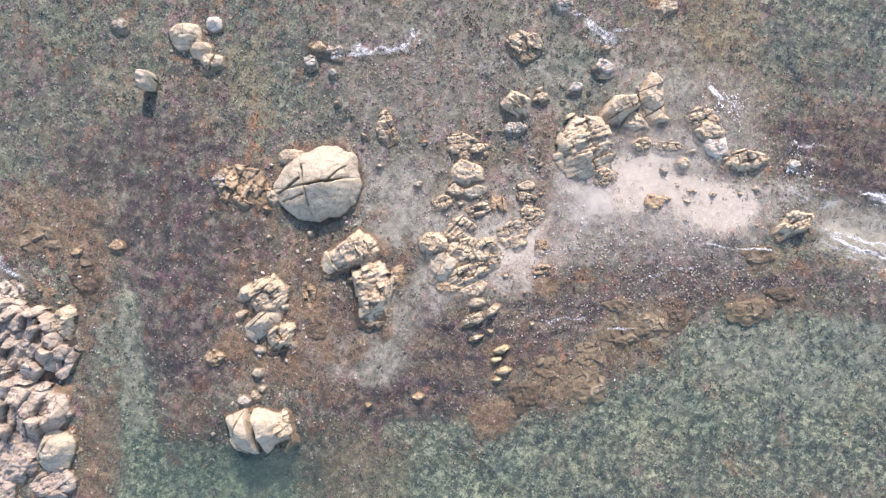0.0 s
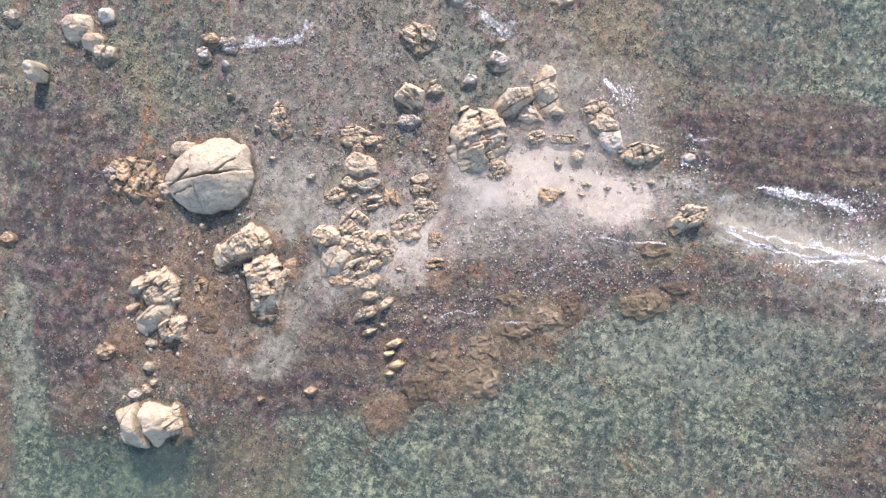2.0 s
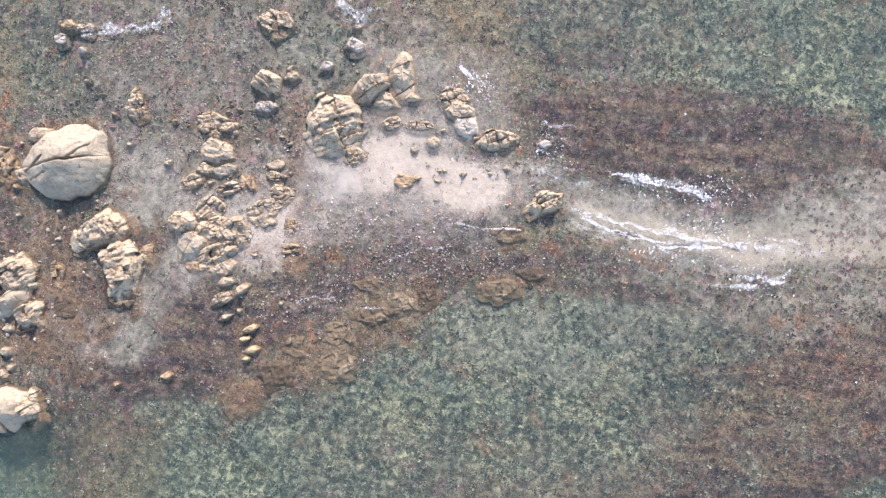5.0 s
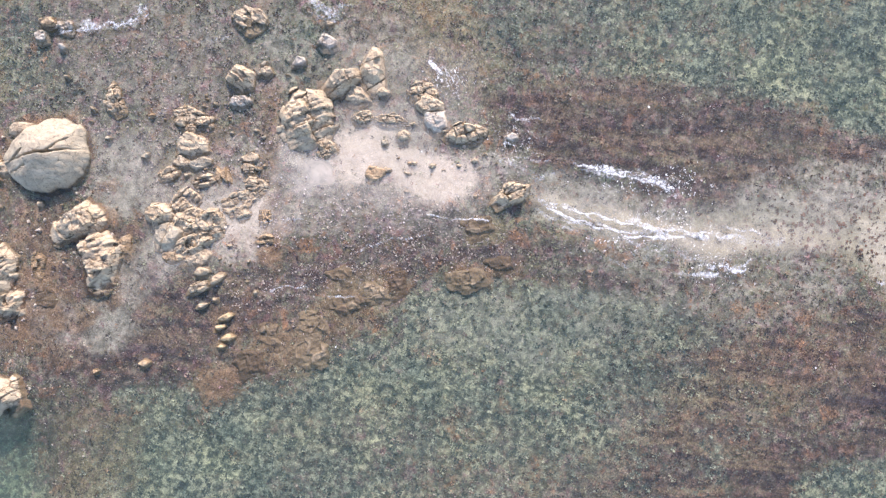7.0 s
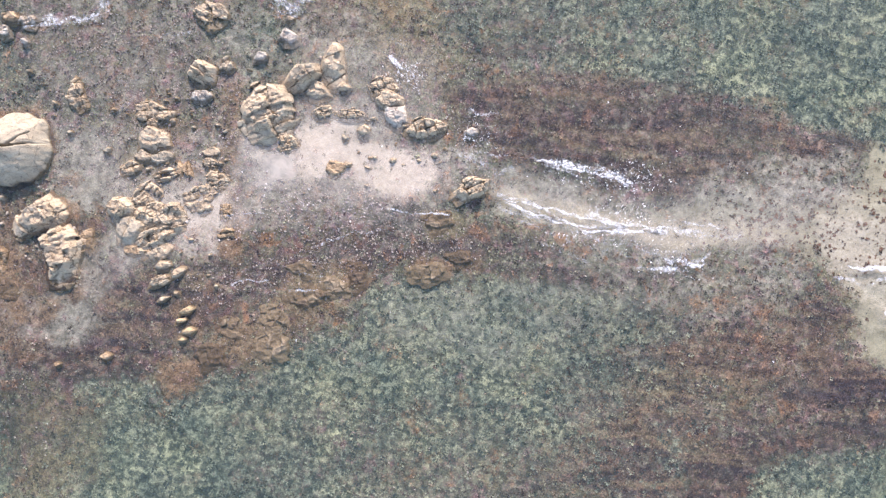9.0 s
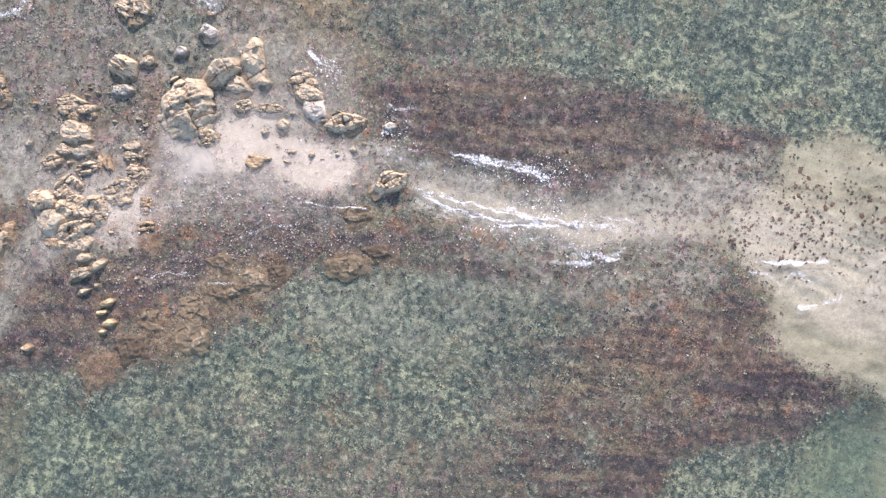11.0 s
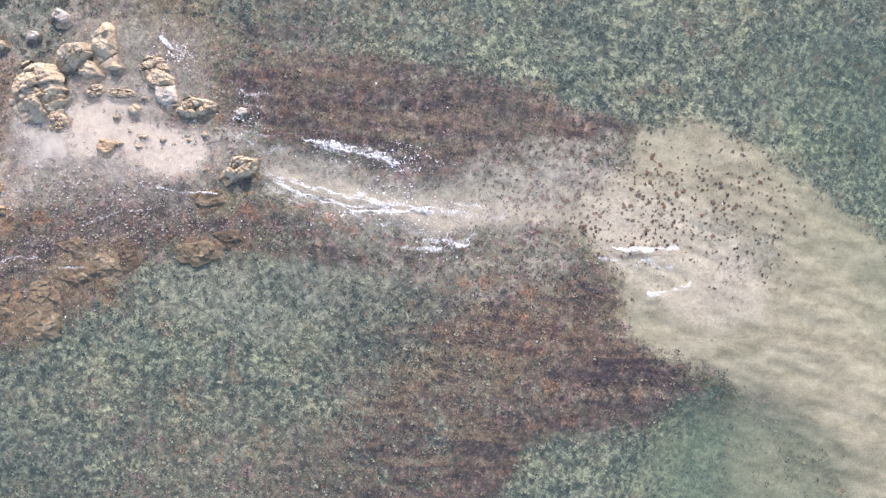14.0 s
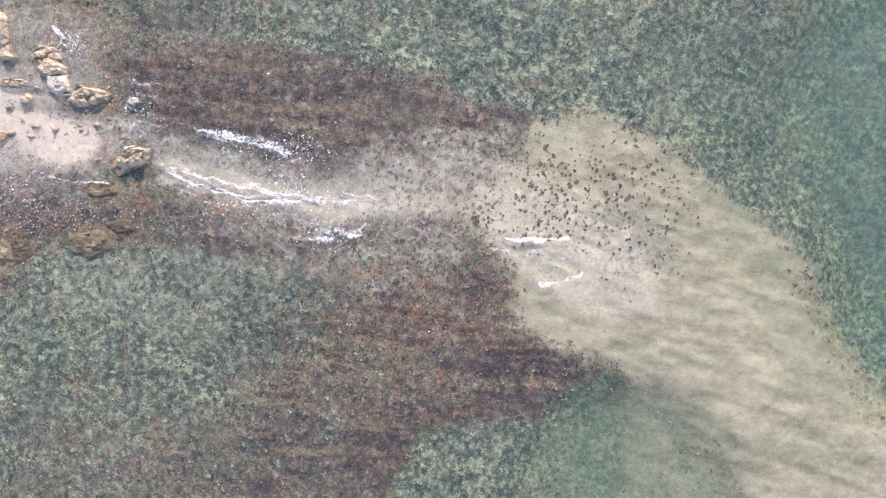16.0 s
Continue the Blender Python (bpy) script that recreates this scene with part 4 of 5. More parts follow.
    if len(kinds) > 1 or foot:
        root = new(name)
        root.empty_display_size = 0.3
        for k in kinds:
            part("rock_block", piece("rock_block", z, quads[lab == k]), mat, root)
        if foot:
            part("weedy_foot", piece("weedy_foot", apron, quads[squares((wide_r < hem) & (r > 0.8))]), WEEDY, root, "drowned foot grown with rusty weed")
    else:
        me = piece(name, z, quads[keep])
        me.materials.append(mat)
        root = new(name, me)
    root.matrix_world = pose(x, y, 0)
    if label in (LOW, STONE, SLAB):
        tone = {TAN: "tan", PINK: "pinkish", YELLOW: "yellow", PALE: "pale", GREY: "grey", OCHRE: "ochre"}[mat]
        bulk = "small" if s < 0.65 else "middle-sized" if s < 1.3 else "large"
        form = "broken into blocks" if cells else "split by a crack" if lines else "with worn edges"
        where = "lying dry above the water" if high > 0.45 else "just above the water" if high > 0.18 else "awash on the reef"
        label = f"{bulk} {tone} granite {'stone' if label == STONE else 'rock'} {form} {where}"
    return tagged(root, label, "rock", group)


BOULDER = "rounded pale granite boulder standing in shallow water"
BLOCKS = "tan granite outcrop split by joints into angular blocks"
LOW = "low worn granite rock awash on the reef"
STONE = "small pale granite stone lying on the reef"
SLAB = "weedy ochre granite slab barely above the water"

# the large boulder and the rocks beside it
outcrop("boulder", "large rounded pale granite boulder crossed by dark cracks", -7.90, 4.20, 5.2, 4.5, 1.75, 14, PALE, None, 0, ((8, -0.1, 0.1), (-76, -0.75, 0.065), (34, 0.8, 0.08, -2.7, -0.75), (20, -0.45, 0.06, -2.5, -1.0), (40, -0.35, 0.06, 0.3, 1.9)), profile=2.0, tilt=0.3, ragged=0.16, soft=0.85, dip=0.0, foot=0.25)
outcrop("rock", LOW, -9.79, 5.78, 1.65, 1.00, 0.4, 8, TAN, soft=0.5)
outcrop("outcrop", "low rusty granite outcrop broken into small blocks", -12.85, 3.82, 3.30, 2.51, 0.12, -20, OCHRE, (1.22, 0.72), 60, tilt=0.3, foot=0.3)
outcrop("rock", LOW, -14.05, 4.06, 1.36, 1.22, 0.2, 0, GREY, (0.72, 0.43), 10, tilt=0.4)
outcrop("rock", LOW, -10.80, 3.11, 0.93, 1.15, 0.3, 30, TAN)
outcrop("stone", "small white stone lying on the reef", -8.41, 0.93, 0.47, 0.61, 0.25, 10, PALE, ragged=0.3)

# outcrops south of it
outcrop("outcrop", BLOCKS, -5.88, -0.30, 4.24, 1.87, 0.65, 28, TAN, (0.79, 1.79), 32, tilt=0.3, foot=0.3)
outcrop("outcrop", "tan granite outcrop cut by a close net of joints", -4.27, -2.89, 2.23, 4.59, 0.75, -4, TAN, (0.86, 0.65), 20, power=3.2, tilt=0.25, foot=0.3)
outcrop("outcrop", "tan granite outcrop cut by slanting joints into long blocks", -10.95, -3.38, 2.5, 3.1, 0.8, -6, TAN, (2.3, 0.52), 40, power=4.0, tilt=0.5, gap=0.11, foot=0.25)
outcrop("boulder", "smooth pale granite block with a slanting top", -11.13, -4.88, 2.7, 1.5, 0.85, 42, PALE, None, 0, ((44, 0.35, 0.05), (-50, 0.79, 0.04)), power=3.4, soft=0.3, ragged=0.1, foot=0.25)
outcrop("outcrop", BLOCKS, -10.00, -5.72, 2.7, 1.5, 0.6, 50, TAN, (1.5, 0.6), 44, power=3.6, tilt=0.45, foot=0.25)
outcrop("rock", "pale wedge of granite leaning on the outcrop", -12.24, -2.99, 1.44, 1.00, 0.65, 46, PALE, soft=0.2)
outcrop("stone", STONE, -9.83, -3.79, 0.72, 0.65, 0.5, 0, PALE)
outcrop("stone", STONE, -11.23, -6.60, 1.00, 0.50, 0.3, -10, PALE)
outcrop("rock", LOW, -12.61, -4.44, 1.08, 0.43, 0.3, 44, TAN)
outcrop("rock", LOW, -8.32, -3.19, 0.72, 2.15, 0.12, -4, OCHRE, (0.50, 0.72), 10, tilt=0.4)
outcrop("rock", LOW, -2.67, -1.53, 0.72, 1.44, 0.06, -4, OCHRE)

# the split boulder with its stones
outcrop("boulder", "smooth pale boulder split by a deep dark cleft", -11.40, -11.58, 3.7, 2.95, 1.35, 4, PALE, None, 0, ((108, -0.12, 0.27), (70, 1.0, 0.04, -1.2, 0.9), (-35, -1.3, 0.04)), power=2.8, profile=3.4, tilt=0.12, ragged=0.2, soft=0.55, dip=0.05, foot=0.2)
outcrop("rock", "crumbling jointed granite beside the pale boulder", -9.64, -11.60, 1.3, 2.6, 0.85, 10, TAN, (0.75, 0.57), 30, tilt=0.35, foot=0.25)
outcrop("stone", STONE, -11.31, -8.07, 0.79, 0.72, 0.4, 0, PALE)
outcrop("stone", STONE, -11.01, -9.06, 0.57, 0.54, 0.35, 0, PALE)
outcrop("stone", STONE, -12.13, -9.86, 0.93, 0.72, 0.15, 0, GREY)
outcrop("stone", STONE, -11.39, -9.54, 0.79, 0.65, 0.1, 0, TAN)
outcrop("rock", SLAB, -14.18, -7.15, 1.36, 0.79, 0.08, 14, OCHRE)

# the wide broken outcrop at the western edge
FAR = "wide broken granite outcrop of many rounded blocks"
outcrop("outcrop", FAR, -26.71, -6.64, 7.18, 5.38, 0.85, -20, PINK, (1.15, 0.68), 58, power=3.4, tilt=0.8, dip=0.1, gap=0.13, foot=0.3)
outcrop("outcrop", FAR, -26.06, -11.34, 5.74, 3.95, 0.9, 15, PINK, (1.44, 0.86), 68, power=3.2, tilt=0.7, dip=0.15, gap=0.12, foot=0.3)
outcrop("boulder", BOULDER, -23.89, -13.37, 2.23, 2.87, 1.1, -24, PALE, None, 0, ((60, 0.43, 0.06),), tilt=0.1, soft=0.6)
outcrop("outcrop", FAR, -23.97, -15.62, 3.05, 1.97, 0.3, 10, PINK, (1.44, 0.93), 30, tilt=0.3)
outcrop("outcrop", FAR, -27.07, -14.50, 3.95, 2.87, 0.5, 0, PINK, (1.22, 1.00), 60, tilt=0.3)
outcrop("outcrop", FAR, -28.95, -16.54, 5.38, 4.67, 0.45, 0, PINK, (1.58, 1.22), 60, tilt=0.3)
outcrop("rock", LOW, -27.39, -3.58, 1.79, 1.44, 0.25, 20, GREY, (0.86, 0.65), 40, tilt=0.4)
outcrop("rock", LOW, -23.81, -5.52, 1.22, 2.51, 0.7, -10, TAN, (0.93, 0.86), 40)
outcrop("rock", SLAB, -20.66, -0.37, 1.00, 0.72, 0.12, 10, OCHRE)
outcrop("rock", SLAB, -23.30, -0.84, 0.79, 0.50, 0.05, 10, OCHRE)

# the north-western group
outcrop("boulder", BOULDER, -16.78, 13.19, 2.15, 1.87, 0.75, 0, TAN, ragged=0.1, foot=0.3, soft=0.6)
outcrop("boulder", BOULDER, -15.05, 14.05, 1.15, 1.00, 0.5, 0, GREY, soft=0.6)
outcrop("boulder", BOULDER, -15.80, 12.32, 1.44, 1.29, 0.6, 0, TAN, foot=0.3, soft=0.6)
outcrop("rock", LOW, -15.09, 11.59, 1.58, 1.00, 0.45, 24, TAN, None, 0, ((70, 0, 0.07),))
outcrop("boulder", "square pale granite block standing alone in the water", -18.99, 10.2, 0.92, 1.2, 1.5, -3, PALE, power=4.0, profile=9, ragged=0.06, soft=0.95)
outcrop("rock", LOW, -8.40, 12.79, 1.29, 0.72, 0.3, -10, OCHRE)
outcrop("rock", LOW, -7.31, 12.61, 1.22, 0.93, 0.2, -20, GREY, (0.57, 0.43), 20, tilt=0.5)
outcrop("rock", LOW, -8.86, 11.90, 0.79, 0.93, 0.1, 0, GREY)
outcrop("stone", "small grey stone lying on the reef", -7.36, 11.24, 0.57, 0.72, 0.3, 30, GREY)
outcrop("stone", STONE, -7.07, 9.34, 0.39, 0.36, 0.2, 0, PALE)
outcrop("rock", LOW, -3.77, 7.84, 1.00, 2.23, 0.3, 8, TAN, (0.79, 0.65), 20, tilt=0.3)
outcrop("rock", LOW, -21.13, 13.78, 1.22, 0.79, -0.02, 0, GREY)

# rocks in the middle of the reef
outcrop("rock", BLOCKS, 4.40, 9.53, 1.94, 1.87, 0.65, -50, TAN, (1.22, 0.54), -40, tilt=0.45)
outcrop("rock", LOW, 4.38, 8.09, 1.29, 1.00, 0.35, 0, GREY, (0.65, 0.50), 0)
outcrop("stone", STONE, 6.03, 10.17, 0.86, 0.79, 0.3, 20, TAN)
outcrop("rock", LOW, 1.27, 6.82, 2.15, 1.65, 0.3, -10, TAN, (0.79, 0.57), 10, tilt=0.4)
outcrop("rock", LOW, 1.30, 5.12, 2.05, 1.58, 0.5, 10, TAN)
outcrop("rock", LOW, 1.96, 3.96, 1.65, 0.90, 0.35, 20, PALE)
outcrop("rock", LOW, 0.73, 3.99, 1.15, 0.75, 0.25, 0, TAN)
outcrop("rock", SLAB, 2.22, 2.82, 1.65, 0.93, 0.3, 16, TAN, (1.44, 0.32), 16, tilt=0.3)
outcrop("rock", SLAB, 3.21, 3.15, 0.43, 1.44, 0.28, 6, OCHRE)
outcrop("rock", SLAB, 3.75, 3.17, 0.50, 1.44, 0.28, 12, OCHRE, None, 0, ((96, 0.0, 0.05),))
outcrop("rock", LOW, -0.13, 3.23, 1.33, 1.00, 0.2, 30, TAN, (0.57, 0.50), 20)
outcrop("rock", LOW, 5.17, 4.45, 1.22, 0.75, 0.25, 20, TAN)
outcrop("rock", LOW, 5.20, 3.73, 1.22, 0.83, 0.2, -10, TAN, (0.50, 0.43), 0)
outcrop("rock", SLAB, 5.78, 2.64, 1.58, 1.22, 0.2, -10, TAN, (0.72, 0.50), 0)
WORN = "broad granite outcrop worn into rounded blocks"
outcrop("outcrop", WORN, -0.56, 0.49, 1.94, 2.01, 0.5, 0, TAN, (0.86, 0.93), 70, tilt=0.3)
outcrop("outcrop", WORN, 0.06, -0.85, 1.83, 2.30, 0.4, -20, PALE, None, 0, ((70, 0.14, 0.05),), soft=0.3)
outcrop("outcrop", WORN, 1.19, 1.42, 2.48, 1.83, 0.18, 20, TAN, (0.86, 0.65), 50, tilt=0.4)
outcrop("outcrop", WORN, 1.46, 0.14, 2.84, 2.01, 0.4, 30, TAN, (1.22, 0.72), 45, tilt=0.4)
outcrop("outcrop", WORN, 2.94, -0.09, 1.83, 2.48, 0.45, 20, TAN, (1.08, 1.22), 20, tilt=0.35)
outcrop("rock", LOW, 1.51, -1.22, 3.01, 1.29, 0.35, 24, TAN, (1.08, 0.57), 26, tilt=0.45)
outcrop("rock", LOW, 2.02, -2.21, 2.30, 0.72, 0.22, 24, TAN)
outcrop("rock", LOW, 0.58, -2.19, 1.83, 0.65, 0.15, 8, OCHRE)
outcrop("rock", "small upright wedge of tan granite", 2.35, -3.08, 1.29, 0.79, 0.35, 20, TAN, soft=0.05)
outcrop("rock", "thin slanting tan granite slab", 3.26, -3.58, 1.87, 0.47, 0.3, 40, TAN, soft=0.05)
outcrop("rock", "thin slanting tan granite slab", 2.10, -4.12, 2.08, 0.61, 0.25, 30, TAN, (0.86, 0.50), 30, tilt=0.4)
outcrop("rock", SLAB, 2.43, -5.25, 0.93, 0.29, 0.12, 24, TAN)
outcrop("rock", SLAB, 4.57, 1.26, 1.87, 2.15, 0.05, 0, TAN, (0.93, 0.86), 20, tilt=0.2)
outcrop("rock", SLAB, 6.32, 0.61, 0.72, 1.44, 0.12, 8, OCHRE, (0.57, 0.43), 10)
outcrop("rock", SLAB, 6.45, -0.89, 1.22, 1.08, 0.15, 4, OCHRE, (0.93, 0.32), 8, tilt=0.4)
outcrop("rock", "thin tilted yellow granite sliver among rusty weed", 3.91, -5.99, 1.3, 0.5, 0.28, 24, YELLOW, soft=0.05, dip=0.5, ragged=0.2)
outcrop("rock", "thin tilted yellow granite sliver among rusty weed", 3.65, -6.64, 0.95, 0.38, 0.28, 30, YELLOW, soft=0.05, dip=0.5, ragged=0.2)
outcrop("rock", "thin tilted yellow granite sliver among rusty weed", 4.18, -7.33, 1.3, 0.5, 0.28, 22, YELLOW, soft=0.05, dip=0.5, ragged=0.2)
outcrop("rock", "thin tilted yellow granite sliver among rusty weed", 3.84, -7.85, 0.8, 0.4, 0.28, 12, YELLOW, soft=0.05, dip=0.5, ragged=0.2)
outcrop("stone", "small ochre stone on dark weed", -1.12, -9.17, 0.72, 0.65, 0.1, 0, OCHRE)
outcrop("stone", "small ochre stone on dark weed", -4.28, -9.80, 0.47, 0.47, 0.1, 0, OCHRE)
outcrop("stone", STONE, -4.14, 5.42, 0.47, 0.43, 0.2, 0, PALE)
outcrop("stone", STONE, -1.61, 4.33, 0.47, 0.57, 0.2, 0, PALE)
outcrop("stone", STONE, 3.92, 6.09, 0.32, 0.29, 0.15, 0, PALE)
outcrop("stone", STONE, 5.53, 6.30, 0.50, 0.36, 0.2, 0, PALE)
outcrop("stone", STONE, 2.74, 7.95, 0.32, 0.29, 0.15, 0, PALE)
outcrop("rock", LOW, 4.83, 13.51, 2.08, 1.58, 0.2, -20, TAN, (1.00, 0.65), -30, tilt=0.4)
outcrop("stone", STONE, 8.09, 10.86, 1.08, 0.57, 0.35, 34, GREY)
outcrop("rock", LOW, 9.98, 12.20, 1.36, 0.93, 0.3, 0, GREY)
outcrop("stone", STONE, 9.93, 13.46, 0.65, 0.50, 0.15, 0, TAN)
outcrop("rock", LOW, 7.06, 16.20, 1.58, 1.15, 0.3, -20, GREY, (0.79, 0.57), 10)
outcrop("rock", LOW, 13.72, 16.24, 1.44, 0.86, 0.1, 20, TAN)

# the high outcrops round the sand pool
outcrop("outcrop", "high ridged tan granite outcrop with parallel cracks", 8.81, 7.20, 3.37, 4.38, 0.85, 14, TAN, (1.65, 0.61), 20, tilt=0.32, ragged=0.12, dip=0.1, soft=0.25, taper=0.12)
outcrop("rock", LOW, 10.24, 5.39, 1.58, 1.08, 0.4, -30, TAN, (0.57, 0.50), 20, tilt=0.4)
outcrop("rock", LOW, 9.97, 4.92, 1.22, 0.72, 0.2, 10, TAN, (0.50, 0.43), 20, tilt=0.4)
outcrop("outcrop", "slanting tan granite slab", 10.87, 9.56, 2.87, 1.58, 0.8, 34, TAN, None, 0, ((30, -0.22, 0.05),), tilt=0.2)
outcrop("outcrop", "long upright tan granite slab with cross joints", 13.05, 10.49, 1.44, 3.52, 0.75, 3, TAN, None, 0, ((35, -0.79, 0.04), (20, 0.57, 0.03)), power=3.4, tilt=0.08, ragged=0.14, soft=0.12, taper=0.22)
outcrop("rock", LOW, 11.97, 8.80, 1.36, 1.51, 0.4, 10, TAN, taper=0.4)
outcrop("rock", LOW, 13.62, 9.09, 1.08, 0.65, 0.5, 10, TAN)
outcrop("rock", LOW, 12.46, 7.39, 1.40, 1.08, 0.3, 0, TAN, (0.57, 0.50), 20)
outcrop("rock", LOW, 14.04, 7.31, 2.30, 0.65, 0.2, -6, TAN, (0.57, 0.43), 0)
outcrop("rock", LOW, 16.70, 8.31, 1.83, 1.33, 0.6, 6, TAN)
outcrop("rock", LOW, 16.27, 9.13, 1.90, 1.40, 0.2, 0, TAN, (0.57, 0.50), 20, tilt=0.4)
outcrop("rock", LOW, 17.20, 7.22, 1.47, 1.65, 0.5, 30, GREY)
outcrop("outcrop", "knobbly tan granite ridge", 19.02, 6.57, 3.01, 1.36, 0.45, 14, TAN, (0.72, 0.61), 20, tilt=0.4)
outcrop("rock", LOW, 15.15, 6.28, 0.93, 0.86, 0.35, 0, TAN)
outcrop("rock", SLAB, 13.35, 3.69, 1.29, 1.08, 0.25, 0, OCHRE)
outcrop("outcrop", "isolated ridged tan granite rock at the spit's end", 22.30, 2.71, 3.0, 1.4, 0.5, 30, TAN, (1.08, 0.42), 32, tilt=0.25)
outcrop("rock", LOW, 22.15, 6.49, 0.93, 0.65, 0.25, 20, GREY)
for px, py, size, tone in ((15.93, 4.58, 0.5, TAN), (17.08, 4.41, 0.55, TAN), (17.81, 4.22, 0.4, TAN), (18.80, 4.51, 0.5, TAN), (14.84, 4.90, 0.35, OCHRE), (19.94, 2.58, 0.45, TAN), (15.46, 2.70, 0.45, GREY), (11.36, 2.07, 0.35, TAN)):
    outcrop("stone", "small tan stone lying on wet sand", px, py, size, size * 0.75, 0.16, 20, tone, ragged=0.3, group="stones on the sand")
for px, py, size, flat in ((11.72, -4.82, 3.58, 0.44), (9.63, -6.33, 2.37, 0.76), (9.52, -8.12, 3.30, 0.63), (14.95, -3.12, 1.58, 1.50), (19.88, -2.85, 2.80, 0.56), (21.70, -1.85, 1.79, 0.76), (6.88, -7.27, 1.86, 1.15), (5.73, -9.06, 2.22, 0.81), (13.55, -4.10, 2.15, 0.67), (11.29, -2.98, 2.15, 0.57), (20.20, 0.51, 2.4, 0.6), (-25.92, -0.29, 3.0, 0.8), (-22.57, -2.67, 2.4, 1.2), (-7.73, -5.32, 1.4, 1.6)):
    outcrop("drowned_rock", "flat drowned rock covered in rusty weed", px, py, size, size * flat, -0.04, 14, SLABWEED, profile=7, ragged=0.5, slope=0.4, group="drowned slabs")
# slivers and chips of granite strewn between the outcrops
chip = random.Random(31)
for px, py, spread_x, spread_y, count, lean_to in ((1.70, 4.16, 1.62, 3.95, 26, 20), (5.63, 4.31, 1.08, 5.38, 22, 35), (-4.53, -1.10, 2.51, 2.51, 16, 40), (-12.46, 0.37, 3.23, 3.23, 14, 20), (4.11, -2.54, 2.15, 2.15, 16, 30), (0.08, 8.75, 6.46, 2.51, 20, 10), (15.52, 7.57, 3.95, 2.51, 18, 15), (17.08, 4.05, 2.87, 1.08, 12, 10), (-24.69, -3.48, 2.87, 2.51, 14, 50)):
    for _ in range(count):
        size = 0.16 + 0.5 * chip.random() ** 2
        cx, cy = px + chip.gauss(0, 0.6) * spread_x, py + chip.gauss(0, 0.6) * spread_y
        outcrop("stone", STONE, cx, cy, size, size * chip.uniform(0.3, 0.8), 0.12 + 0.22 * size, lean_to + chip.gauss(0, 25), chip.choice((TAN, TAN, PALE, PALE, OCHRE)), ragged=0.3, soft=0.05, group="stones on the reef")


# ---- weed, cobbles and foam ----
AREA = (-31.5, 73.5, -22.5, 20.5)
rng = np.random.default_rng(5)


def bandness(w):
    return 1 - smooth(0.75, 1.0, w["sand"] + w["silt"]) * 0.9


def places(n, chance):
    """Random places where chance(weights, noise) allows."""
    x, y = rng.uniform(AREA[0], AREA[1], n), rng.uniform(AREA[2], AREA[3], n)
    w = weights(x + rng.normal(0, 0.5, n), y + rng.normal(0, 0.14, n))
    ok = rng.random(n) < chance(w, fbm(x / 1.1, y / 1.1, 71, 3))
    return x[ok], y[ok], bed(x[ok], y[ok])


def weed(name, label, x, y, z, size, mat, leaves=6, rise=0.5):
    """Tufts of short fronds that lean out from a foot."""
    n = len(x)
    turn = rng.random((n, leaves)) * 0.7 + np.arange(leaves)[None, :] * 2 * math.pi / leaves
    reach = size[:, None] * rng.uniform(0.5, 1.1, (n, leaves))
    up = reach * rng.uniform(0.2, 1.0, (n, leaves)) * rise
    half = reach * rng.uniform(0.22, 0.4, (n, leaves))
    c, s = np.cos(turn), np.sin(turn)
    co = np.empty((n, leaves, 4, 3))
    fx, fy = x[:, None], y[:, None]
    for k, (along, side, lift) in enumerate(((0.0, 0.0, 0.0), (0.55, -1.0, 0.8), (1.0, 0.0, 0.9), (0.55, 1.0, 1.0))):
        co[:, :, k, 0] = fx + c * reach * along - s * half * side
        co[:, :, k, 1] = fy + s * reach * along + c * half * side
        co[:, :, k, 2] = z[:, None] - 0.02 + up * lift
    co[:, :, 0, :] = co[:, :1, 0, :]
    # fronds of a tuft share their foot, so that each tuft is one island
    base = np.arange(n)[:, None] * (1 + 3 * leaves)
    k = np.arange(leaves)[None, :] * 3
    faces = np.stack([base + 0 * k, base + 1 + k, base + 2 + k, base + 3 + k], -1).reshape(-1, 4)
    pts = np.concatenate([co[:, :1, 0, :], co[:, :, 1:, :].reshape(n, -1, 3)], 1).reshape(-1, 3)
    me = mesh_of(name, pts, faces, False)
    me.materials.append(mat)
    return tagged(new(name, me), label, "seaweed", kind="stuff")


